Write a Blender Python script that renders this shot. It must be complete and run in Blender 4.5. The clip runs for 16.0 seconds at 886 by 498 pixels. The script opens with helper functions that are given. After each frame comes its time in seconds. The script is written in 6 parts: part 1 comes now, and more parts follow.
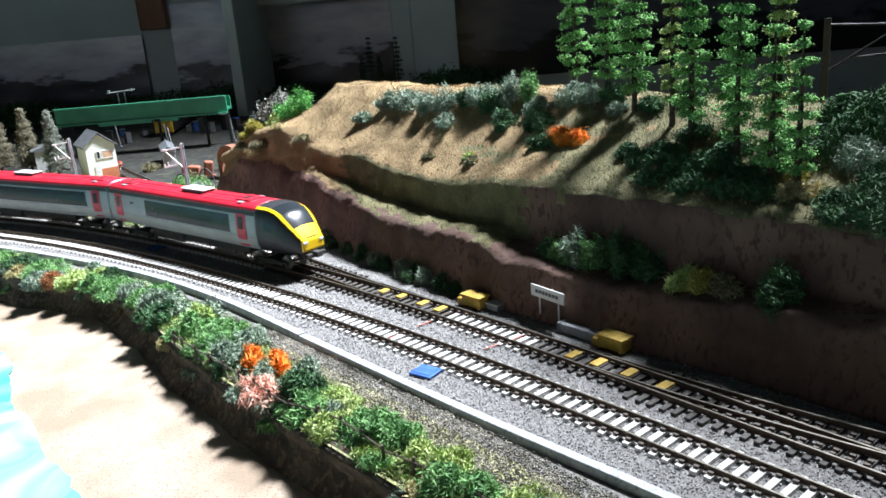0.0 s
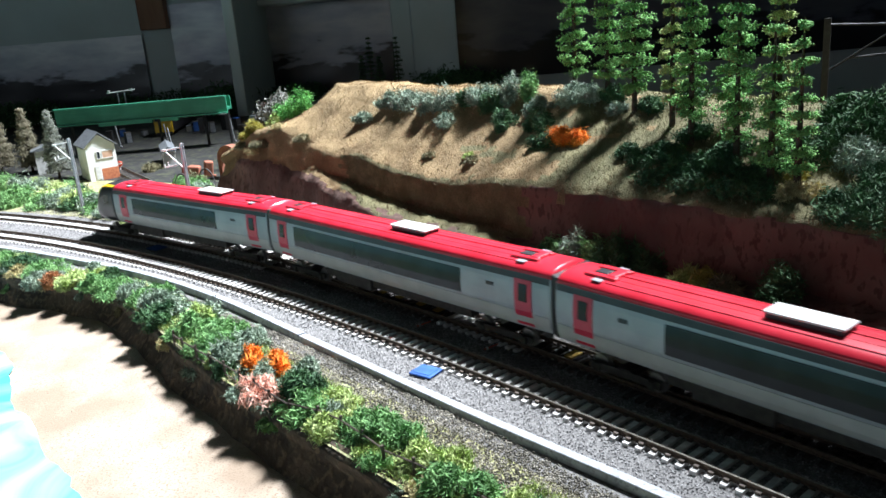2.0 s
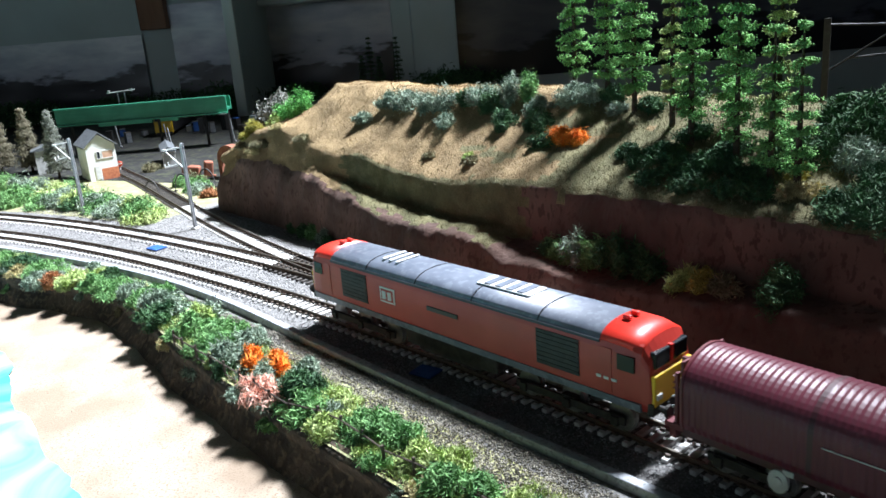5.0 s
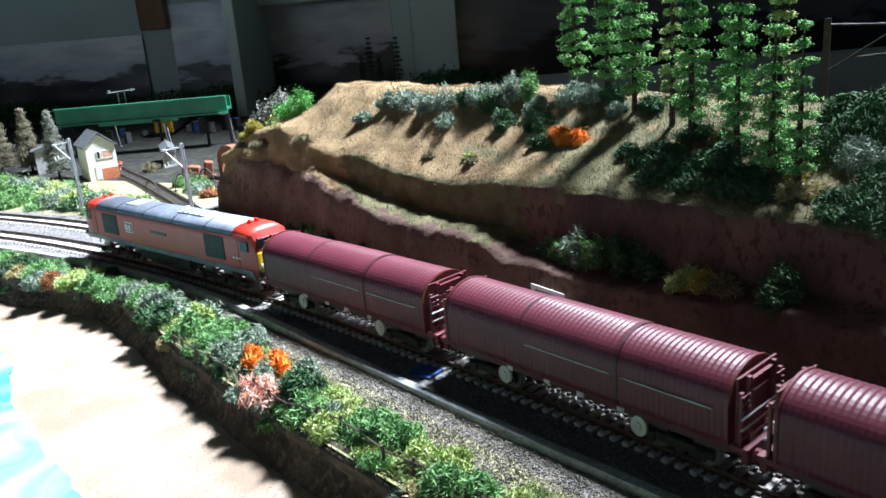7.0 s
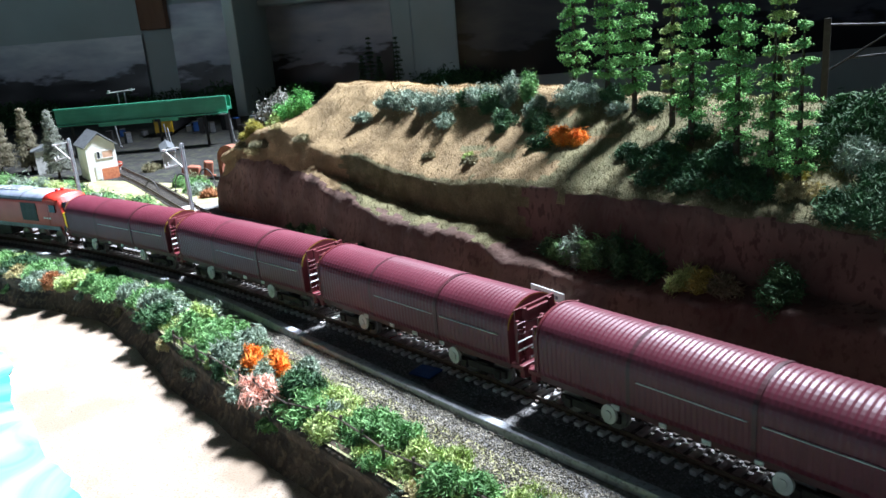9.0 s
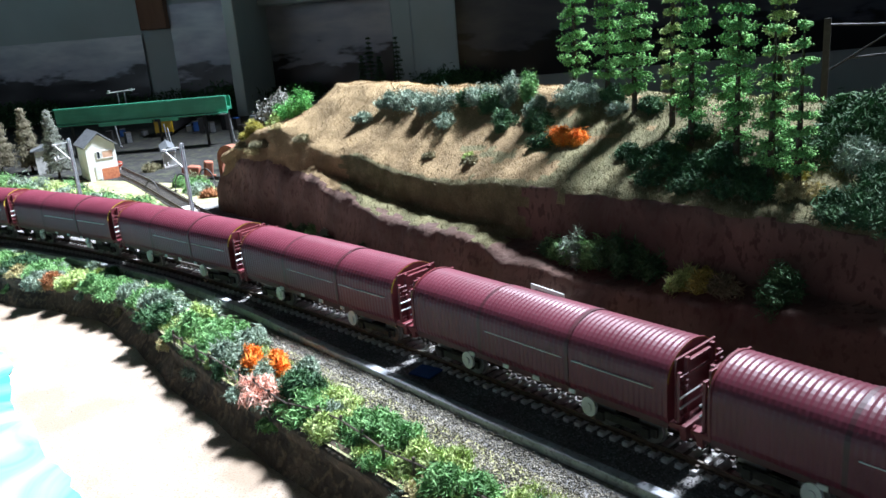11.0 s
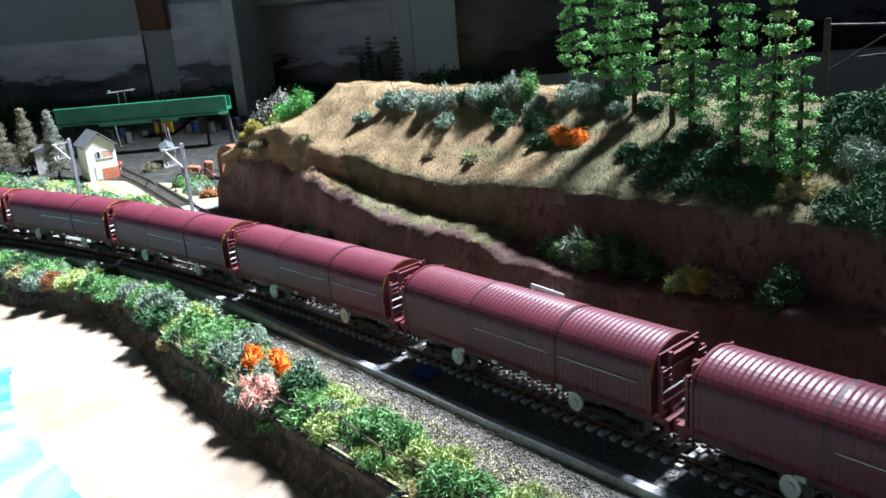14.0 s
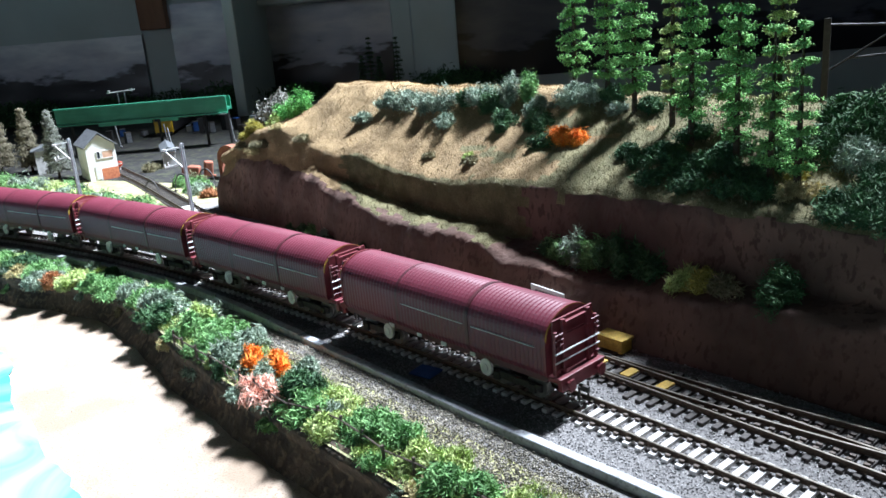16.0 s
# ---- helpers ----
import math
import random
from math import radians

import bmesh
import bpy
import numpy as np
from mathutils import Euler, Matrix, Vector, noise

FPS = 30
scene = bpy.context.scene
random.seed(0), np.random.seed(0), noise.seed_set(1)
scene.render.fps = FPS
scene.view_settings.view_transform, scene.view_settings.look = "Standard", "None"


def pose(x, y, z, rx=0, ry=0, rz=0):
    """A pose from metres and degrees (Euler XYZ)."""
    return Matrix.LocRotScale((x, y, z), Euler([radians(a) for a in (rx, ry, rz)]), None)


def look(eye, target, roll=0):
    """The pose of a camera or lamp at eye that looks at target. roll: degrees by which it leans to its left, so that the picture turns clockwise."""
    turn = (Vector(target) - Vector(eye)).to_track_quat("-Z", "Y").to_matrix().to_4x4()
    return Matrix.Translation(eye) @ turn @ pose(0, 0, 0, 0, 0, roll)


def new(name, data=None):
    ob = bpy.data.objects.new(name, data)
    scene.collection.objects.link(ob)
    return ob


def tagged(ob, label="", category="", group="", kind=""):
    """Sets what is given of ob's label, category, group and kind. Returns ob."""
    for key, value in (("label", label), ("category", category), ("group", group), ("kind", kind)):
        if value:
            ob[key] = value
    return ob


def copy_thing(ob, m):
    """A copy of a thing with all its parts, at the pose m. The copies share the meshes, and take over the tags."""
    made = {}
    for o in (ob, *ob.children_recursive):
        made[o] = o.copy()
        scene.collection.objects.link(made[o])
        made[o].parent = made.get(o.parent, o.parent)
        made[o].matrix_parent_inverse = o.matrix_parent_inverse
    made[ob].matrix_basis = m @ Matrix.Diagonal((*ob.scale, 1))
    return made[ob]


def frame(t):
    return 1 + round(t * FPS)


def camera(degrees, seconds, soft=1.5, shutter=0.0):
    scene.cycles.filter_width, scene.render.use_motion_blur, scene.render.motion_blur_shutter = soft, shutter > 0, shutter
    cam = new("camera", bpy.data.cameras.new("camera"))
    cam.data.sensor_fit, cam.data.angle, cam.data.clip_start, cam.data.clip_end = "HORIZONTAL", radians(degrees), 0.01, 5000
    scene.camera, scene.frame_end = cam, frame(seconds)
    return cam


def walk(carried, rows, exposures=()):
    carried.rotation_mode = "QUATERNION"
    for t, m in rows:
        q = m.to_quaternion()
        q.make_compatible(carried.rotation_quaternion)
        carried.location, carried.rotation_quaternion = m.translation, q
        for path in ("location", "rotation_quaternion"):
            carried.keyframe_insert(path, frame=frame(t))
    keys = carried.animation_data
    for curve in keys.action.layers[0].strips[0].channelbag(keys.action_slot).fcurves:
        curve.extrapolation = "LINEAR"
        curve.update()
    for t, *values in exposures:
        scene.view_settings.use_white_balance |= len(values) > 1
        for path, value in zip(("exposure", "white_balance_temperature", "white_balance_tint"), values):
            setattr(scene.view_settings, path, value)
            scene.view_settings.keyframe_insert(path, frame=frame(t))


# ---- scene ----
cam = camera(58.5, 16.0, soft=1.6, shutter=0.12)
EYE = Matrix.Translation((0, 0, 0.187)) @ pose(0, 0, 0, 90 - 16.7) @ pose(0, 0, 0, 0, 0, -4.75)
walk(cam, [(0, EYE), (16.0, EYE)], exposures=[(0, 0.0, 6000, 10), (4.0, 0.0, 5950, 10), (9.0, 0.16, 5700, 11), (16.0, 0.18, 5700, 11)])

# ---- light ----
world = bpy.data.worlds.new("world")
scene.world = world
world.use_nodes = True
world.node_tree.nodes["Background"].inputs[0].default_value = (0.55, 0.65, 0.8, 1)
world.node_tree.nodes["Background"].inputs[1].default_value = 0.02

AIM = Vector((-0.50, 0.64, 0.0))
lamp_data = bpy.data.lights.new("ceiling_spotlight", "SPOT")
lamp_data.energy, lamp_data.color = 2020, (0.97, 0.985, 1.0)
lamp_data.spot_size, lamp_data.spot_blend, lamp_data.shadow_soft_size = radians(38.5), 1.0, 0.20
lamp = new("ceiling_spotlight", lamp_data)
lamp.matrix_world = look((1.15, 1.43, 2.4), AIM)

# unseen fill lamp, added behind the camera to lift dark faces and backdrop
fill_data = bpy.data.lights.new("window_daylight", "AREA")
fill_data.shape, fill_data.size, fill_data.size_y = "RECTANGLE", 2.2, 1.0
fill_data.energy, fill_data.color = 11, (0.86, 0.93, 1.0)
fill = new("window_daylight", fill_data)
fill.matrix_world = look((-2.1, -3.98, 0.75), (-2.1, 0.0, 0.75))


# ---- materials ----
def material(name, c1, c2, scale=300.0, rough=0.8, bump=0.3, metal=0.0, fine=4.0, c3=None, island=0.0, per_object=0.0, stretch=(1, 1, 1), emit=0.0, depth=0.0006, spec=0.5):
    """Two colours mixed by coarse noise, a third in speckles, fine relief, and value shifts by loose piece or object."""
    m = bpy.data.materials.new(name)
    m.use_nodes = True
    nt = m.node_tree
    n, l = nt.nodes, nt.links
    bsdf = n["Principled BSDF"]
    co = n.new("ShaderNodeTexCoord")
    mp = n.new("ShaderNodeMapping")
    mp.inputs["Scale"].default_value = stretch
    l.new(co.outputs["Object"], mp.inputs["Vector"])
    coarse, small = n.new("ShaderNodeTexNoise"), n.new("ShaderNodeTexNoise")
    for tex, s, d in ((coarse, scale, 5), (small, scale * fine, 3)):
        tex.inputs["Scale"].default_value, tex.inputs["Detail"].default_value = s, d
        l.new(mp.outputs[0], tex.inputs["Vector"])
    ramp = n.new("ShaderNodeValToRGB")
    ramp.color_ramp.elements[0].position, ramp.color_ramp.elements[1].position = 0.38, 0.62
    ramp.color_ramp.elements[0].color, ramp.color_ramp.elements[1].color = (*c1, 1), (*c2, 1)
    l.new(coarse.outputs["Fac"], ramp.inputs[0])
    colour = ramp.outputs[0]
    if c3:
        mask = n.new("ShaderNodeValToRGB")
        mask.color_ramp.elements[0].position, mask.color_ramp.elements[1].position = 0.54, 0.62
        l.new(small.outputs["Fac"], mask.inputs[0])
        mix = n.new("ShaderNodeMix")
        mix.data_type = "RGBA"
        l.new(mask.outputs[0], mix.inputs["Factor"])
        l.new(colour, mix.inputs["A"])
        mix.inputs["B"].default_value = (*c3, 1)
        colour = mix.outputs["Result"]
    for amount, node, out in ((island, "ShaderNodeNewGeometry", "Random Per Island"), (per_object, "ShaderNodeObjectInfo", "Random")):
        if amount:
            src = n.new(node)
            rng = n.new("ShaderNodeMapRange")
            rng.inputs["To Min"].default_value, rng.inputs["To Max"].default_value = 1 - amount, 1 + amount
            l.new(src.outputs[out], rng.inputs["Value"])
            hsv = n.new("ShaderNodeHueSaturation")
            l.new(rng.outputs[0], hsv.inputs["Value"])
            l.new(colour, hsv.inputs["Color"])
            colour = hsv.outputs[0]
    l.new(colour, bsdf.inputs["Base Color"])
    bsdf.inputs["Roughness"].default_value, bsdf.inputs["Metallic"].default_value, bsdf.inputs["Specular IOR Level"].default_value = rough, metal, spec
    if emit:
        l.new(colour, bsdf.inputs["Emission Color"])
        bsdf.inputs["Emission Strength"].default_value = emit
    if bump:
        bp = n.new("ShaderNodeBump")
        bp.inputs["Strength"].default_value, bp.inputs["Distance"].default_value = bump, depth
        l.new(small.outputs["Fac"], bp.inputs["Height"])
        l.new(bp.outputs[0], bsdf.inputs["Normal"])
    return m


M = {
    "ballast": material("ballast", (0.15, 0.145, 0.14), (0.27, 0.26, 0.25), 500, 0.95, 0.8, c3=(0.10, 0.095, 0.09)),
    "stone": material("ballast_stone", (0.21, 0.205, 0.205), (0.36, 0.35, 0.345), 120, 0.95, 0.2, island=0.6),
    "grit": material("dark_grit", (0.13, 0.12, 0.095), (0.33, 0.305, 0.25), 60, 0.95, 0.2, island=0.6),
    "concrete": material("concrete_sleeper", (0.62, 0.60, 0.57), (0.75, 0.73, 0.70), 400, 0.85, 0.2, per_object=0.1),
    "timber": material("dark_timber_sleeper", (0.035, 0.03, 0.028), (0.075, 0.065, 0.055), 500, 0.75, 0.3, per_object=0.2),
    "rust": material("rusty_rail_side", (0.075, 0.05, 0.035), (0.13, 0.085, 0.055), 600, 0.7, 0.2),
    "steel": material("worn_rail_top", (0.30, 0.27, 0.22), (0.42, 0.39, 0.33), 400, 0.32, 0.05, metal=0.9),
    "chair": material("rail_chair", (0.05, 0.038, 0.03), (0.10, 0.075, 0.055), 500, 0.7, 0.1),
    "trough": material("grey_painted_trough", (0.31, 0.33, 0.355), (0.42, 0.44, 0.47), 120, 0.6, 0.25, c3=(0.24, 0.25, 0.26)),
    "earth": material("bank_earth", (0.034, 0.025, 0.018), (0.085, 0.060, 0.040), 60, 0.95, 0.9, c3=(0.12, 0.09, 0.055), depth=0.002),
    "verge": material("verge_soil", (0.20, 0.18, 0.10), (0.36, 0.35, 0.19), 90, 0.95, 0.8, c3=(0.34, 0.36, 0.14)),
    "sand": material("pale_sand", (0.27, 0.205, 0.145), (0.40, 0.325, 0.25), 22, 0.9, 0.5, fine=40, c3=(0.24, 0.18, 0.125)),
    "straw": material("straw_turf", (0.19, 0.13, 0.062), (0.32, 0.225, 0.112), 30, 0.95, 0.8, fine=30, c3=(0.20, 0.14, 0.06), depth=0.0014),
    "green_turf": material("olive_turf", (0.11, 0.10, 0.045), (0.20, 0.175, 0.085), 60, 0.95, 1.0, fine=18, c3=(0.10, 0.10, 0.035), depth=0.0012),
    "tuft": material("straw_tuft", (0.20, 0.138, 0.063), (0.37, 0.265, 0.13), 34, 0.95, 0, island=0.55),
    "rock": material("red_brown_rock", (0.078, 0.045, 0.034), (0.152, 0.088, 0.065), 24, 0.9, 0.6, fine=12, c3=(0.075, 0.038, 0.028), stretch=(1, 1, 0.55), depth=0.0015),
    "wall": material("painted_wall", (0.50, 0.54, 0.53), (0.57, 0.61, 0.60), 5, 0.8, 0.15, depth=0.002),
    "ceiling": material("ceiling_paint", (0.30, 0.30, 0.30), (0.36, 0.36, 0.36), 5, 0.9, 0.1),
    "carpet": material("dark_carpet", (0.05, 0.05, 0.055), (0.09, 0.085, 0.08), 40, 0.95, 0.4),
    # yard ground: the shade lying there is put into a near-black colour
    "shaded_ground": material("shaded_scenic_ground", (0.012, 0.0118, 0.0115), (0.028, 0.027, 0.025), 30, 0.95, 0.8, c3=(0.05, 0.055, 0.03)),
    "tarmac": material("grey_yard_surface", (0.13, 0.13, 0.13), (0.20, 0.20, 0.195), 40, 0.9, 0.5),
    "pier": material("pier_paint", (0.58, 0.66, 0.65), (0.66, 0.73, 0.72), 6, 0.7, 0.1),
    "brown": material("brown_board", (0.20, 0.09, 0.05), (0.26, 0.12, 0.065), 8, 0.7, 0.1, stretch=(6, 1, 1)),
    "green_deck": material("green_girder_paint", (0.05, 0.30, 0.17), (0.07, 0.38, 0.22), 30, 0.5, 0.1),
    "white": material("white_paint", (0.72, 0.72, 0.70), (0.80, 0.80, 0.78), 90, 0.6, 0.1),
    "off_white": material("weathered_white", (0.55, 0.55, 0.54), (0.66, 0.66, 0.65), 200, 0.6, 0.1),
    "slate": material("slate_roof", (0.10, 0.11, 0.12), (0.16, 0.17, 0.18), 200, 0.7, 0.4),
    "brick": material("orange_brick", (0.42, 0.13, 0.06), (0.55, 0.20, 0.09), 300, 0.85, 0.2),
    "glass": material("dark_window_glass", (0.010, 0.013, 0.016), (0.02, 0.025, 0.03), 40, 0.22, 0, spec=0.22),
    "black": material("black_plastic", (0.015, 0.015, 0.016), (0.03, 0.029, 0.028), 300, 0.6, 0.1),
    "under": material("dark_underframe", (0.02, 0.018, 0.017), (0.045, 0.04, 0.036), 300, 0.7, 0.2),
    "wheel": material("grey_wheel_steel", (0.22, 0.21, 0.20), (0.34, 0.33, 0.31), 300, 0.45, 0.05, metal=0.6),
    "galv": material("galvanised_mast", (0.34, 0.35, 0.37), (0.44, 0.45, 0.47), 300, 0.5, 0.1),
    "blue": material("blue_plastic_cover", (0.02, 0.08, 0.30), (0.035, 0.12, 0.40), 200, 0.6, 0.1),
    "yellow": material("yellow_plastic", (0.44, 0.28, 0.03), (0.56, 0.38, 0.06), 300, 0.6, 0.1, c3=(0.30, 0.20, 0.05)),
    "yellow_paint": material("warning_yellow_paint", (0.80, 0.50, 0.01), (0.86, 0.56, 0.02), 80, 0.3, 0),
    "train_red": material("glossy_red_paint", (0.56, 0.018, 0.036), (0.64, 0.026, 0.050), 60, 0.32, 0.02),
    "door_red": material("deep_red_door_paint", (0.50, 0.012, 0.045), (0.58, 0.02, 0.06), 60, 0.35, 0.02),
    "silver": material("silver_grey_paint", (0.30, 0.32, 0.345), (0.36, 0.38, 0.405), 60, 0.42, 0.02, metal=0.15),
    "pale_side": material("pale_lower_panel", (0.40, 0.40, 0.39), (0.46, 0.46, 0.45), 60, 0.4, 0.02),
    "charcoal": material("charcoal_cab_paint", (0.022, 0.022, 0.025), (0.034, 0.034, 0.038), 60, 0.38, 0.02, spec=0.35),
    # one red in two tones: darker for shaded sides, lighter for lit cab roof
    "loco_red": material("traffic_red_paint", (0.36, 0.028, 0.02), (0.42, 0.038, 0.027), 50, 0.4, 0.03),
    "loco_red_lit": material("lit_red_roof_end", (0.66, 0.03, 0.018), (0.72, 0.045, 0.025), 50, 0.4, 0.03),
    "loco_grey": material("mid_grey_roof_paint", (0.12, 0.14, 0.18), (0.165, 0.185, 0.23), 70, 0.42, 0.05, c3=(0.20, 0.225, 0.27)),
    "maroon": material("maroon_hood", (0.105, 0.019, 0.032), (0.130, 0.025, 0.041), 50, 0.44, 0.05, c3=(0.115, 0.021, 0.036), spec=0.40),
    "maroon_end": material("maroon_frame_paint", (0.11, 0.015, 0.022), (0.15, 0.02, 0.028), 120, 0.5, 0.1),
    "hoop": material("dark_maroon_hoop", (0.05, 0.010, 0.016), (0.07, 0.014, 0.02), 120, 0.5, 0.05),
    "trunk": material("dark_bark", (0.035, 0.024, 0.015), (0.075, 0.05, 0.03), 300, 0.9, 0.4),
    "wood": material("weathered_fence_wood", (0.045, 0.034, 0.026), (0.10, 0.075, 0.055), 300, 0.85, 0.3, stretch=(1, 1, 6)),
    "red_paint": material("red_conduit", (0.55, 0.08, 0.04), (0.65, 0.14, 0.08), 200, 0.6, 0.1),
    "terracotta": material("terracotta_block", (0.24, 0.085, 0.05), (0.33, 0.12, 0.07), 150, 0.8, 0.3),
    "sign": material("pale_sign_board", (0.62, 0.62, 0.60), (0.70, 0.70, 0.68), 100, 0.6, 0.05),
    "ink": material("sign_lettering", (0.08, 0.08, 0.09), (0.12, 0.12, 0.13), 100, 0.7, 0),
    "blind": material("peach_window_blind", (0.50, 0.30, 0.20), (0.62, 0.40, 0.28), 120, 0.6, 0.1),
    "pewter": material("grey_lineside_box", (0.22, 0.22, 0.24), (0.32, 0.32, 0.34), 200, 0.6, 0.1),
}
FOLIAGE = {
    "green": ((0.10, 0.23, 0.07), (0.22, 0.40, 0.14)), "dark": ((0.025, 0.075, 0.028), (0.065, 0.15, 0.05)),
    "grey": ((0.15, 0.21, 0.15), (0.33, 0.40, 0.30)), "lime": ((0.30, 0.40, 0.11), (0.48, 0.56, 0.23)),
    "orange": ((0.78, 0.22, 0.015), (0.88, 0.36, 0.04)), "pink": ((0.72, 0.36, 0.26), (0.84, 0.55, 0.45)),
    "straw": ((0.36, 0.30, 0.14), (0.55, 0.48, 0.24)), "pine": ((0.12, 0.31, 0.07), (0.25, 0.50, 0.15)),
    "olive": ((0.13, 0.12, 0.06), (0.24, 0.215, 0.115)), "vivid": ((0.06, 0.25, 0.04), (0.15, 0.42, 0.09)),
    "frost": ((0.16, 0.18, 0.14), (0.30, 0.31, 0.26)), "ash": ((0.14, 0.14, 0.12), (0.27, 0.265, 0.235)), "fir": ((0.17, 0.155, 0.10), (0.30, 0.27, 0.18)), "rust": ((0.32, 0.13, 0.05), (0.45, 0.20, 0.08)),
    "yellow": ((0.26, 0.24, 0.04), (0.42, 0.37, 0.07)),
}
for key, (a, b) in FOLIAGE.items():
    M["leaf_" + key] = material("foliage_" + key, a, b, 120, 0.8, 0, island=0.35)


# ---- mesh tools ----
def mesh_object(name, verts, faces, mats, parent=None, label="", idx=None, smooth=False):
    me = bpy.data.meshes.new(name)
    me.from_pydata([tuple(v) for v in verts], [], [tuple(f) for f in faces])
    for m in mats if isinstance(mats, (list, tuple)) else [mats]:
        me.materials.append(m)
    if idx is not None:
        me.polygons.foreach_set("material_index", np.asarray(idx, dtype=np.int32))
    if smooth:
        me.polygons.foreach_set("use_smooth", np.ones(len(me.polygons), dtype=bool))
    me.update()
    ob = new(name, me)
    ob.parent = parent
    if label:
        tagged(ob, label)
    return ob


def part(name, bm, mat, parent, label="", smooth=False):
    if isinstance(bm, list):
        return [part(name, b, mat, parent, label, smooth) for b in bm][0]
    me = bpy.data.meshes.new(name)
    bmesh.ops.recalc_face_normals(bm, faces=bm.faces)
    bm.to_mesh(me)
    bm.free()
    me.materials.append(mat)
    if smooth:
        me.polygons.foreach_set("use_smooth", np.ones(len(me.polygons), dtype=bool))
    ob = new(name, me)
    ob.parent = parent
    if label:
        tagged(ob, label)
    return ob


def box(bm, x, y, z, sx, sy, sz, bevel=0.0, rot=None):
    made = bmesh.ops.create_cube(bm, size=1)["verts"]
    m = Matrix.Translation((x, y, z)) @ (rot.to_4x4() if rot else Matrix.Identity(4)) @ Matrix.Diagonal((sx, sy, sz, 1))
    bmesh.ops.transform(bm, matrix=m, verts=made)
    if bevel:
        edges = list({e for v in made for e in v.link_edges})
        bmesh.ops.bevel(bm, geom=edges, offset=bevel, segments=2, affect="EDGES", profile=0.5)
    return bm


def boxes(*rows, bevel=0.0):
    bm = bmesh.new()
    for r in rows:
        box(bm, *r, bevel=bevel)
    return bm


def rod(bm, a, b, r, seg=6, r2=None):
    a, b = Vector(a), Vector(b)
    d = b - a
    m = Matrix.Translation((a + b) / 2) @ d.to_track_quat("Z", "Y").to_matrix().to_4x4()
    bmesh.ops.create_cone(bm, cap_ends=True, segments=seg, radius1=r, radius2=r if r2 is None else r2, depth=d.length, matrix=m)
    return bm


def rods(r, *pairs, seg=6):
    bm = bmesh.new()
    for a, b in pairs:
        rod(bm, a, b, r, seg)
    return bm


def loft(sections, closed=True, caps=True):
    """A skin over sections, each a list of (x, y, z) of equal length."""
    bm = bmesh.new()
    rings = [[bm.verts.new(p) for p in s] for s in sections]
    n = len(rings[0])
    for a, b in zip(rings, rings[1:]):
        for i in range(n if closed else n - 1):
            j = (i + 1) % n
            bm.faces.new((a[i], a[j], b[j], b[i]))
    if caps and closed:
        bm.faces.new(rings[0][::-1])
        bm.faces.new(rings[-1])
    return bm


def thing(name, label, category, m=None, group="", kind=""):
    ob = new(name)
    ob.empty_display_size = 0.01
    if m is not None:
        ob.matrix_basis = m
    return tagged(ob, label, category, group, kind)


def scatter(template_v, template_f, places, sizes, rng, flat=1.0, upright=False):
    """Many turned copies of a small shape as vertex and face arrays."""
    tv, tf = np.asarray(template_v, float), np.asarray(template_f)
    n = len(places)
    if upright:
        a = rng.uniform(0, 2 * np.pi, n)
        t = rng.normal(0, 0.35, (n, 2))
        z = np.stack([t[:, 0], t[:, 1], np.ones(n)], 1)
        z /= np.linalg.norm(z, axis=1)[:, None]
        x = np.stack([np.cos(a), np.sin(a), np.zeros(n)], 1)
        x -= z * (x * z).sum(1)[:, None]
        x /= np.linalg.norm(x, axis=1)[:, None]
        rot = np.stack([x, np.cross(z, x), z], 2)
    else:
        q = rng.normal(size=(n, 4))
        q /= np.linalg.norm(q, axis=1)[:, None]
        w, x, y, z = q.T
        rot = np.stack([1 - 2 * (y * y + z * z), 2 * (x * y - z * w), 2 * (x * z + y * w), 2 * (x * y + z * w), 1 - 2 * (x * x + z * z), 2 * (y * z - x * w),
                        2 * (x * z - y * w), 2 * (y * z + x * w), 1 - 2 * (x * x + y * y)], 1).reshape(n, 3, 3)
    v = np.einsum("nij,kj->nki", rot, tv) * np.asarray(sizes)[:, None, None]
    v[:, :, 2] *= flat
    v += np.asarray(places)[:, None, :]
    f = (tf[None] + (np.arange(n) * len(tv))[:, None, None]).reshape(-1, tf.shape[1])
    return v.reshape(-1, 3), f


def raw_mesh(name, v, f, mat, parent=None, idx=None):
    """A mesh from vertex and face arrays of one face size."""
    me = bpy.data.meshes.new(name)
    v, f = np.asarray(v, np.float32), np.asarray(f, np.int32)
    me.vertices.add(len(v))
    me.vertices.foreach_set("co", v.ravel())
    me.loops.add(f.size)
    me.loops.foreach_set("vertex_index", f.ravel())
    me.polygons.add(len(f))
    me.polygons.foreach_set("loop_start", np.arange(0, f.size, f.shape[1], dtype=np.int32))
    for m in mat if isinstance(mat, (list, tuple)) else [mat]:
        me.materials.append(m)
    if idx is not None:
        me.polygons.foreach_set("material_index", np.asarray(idx, np.int32))
    me.update(calc_edges=True)
    me.validate()
    ob = new(name, me)
    ob.parent = parent
    return ob


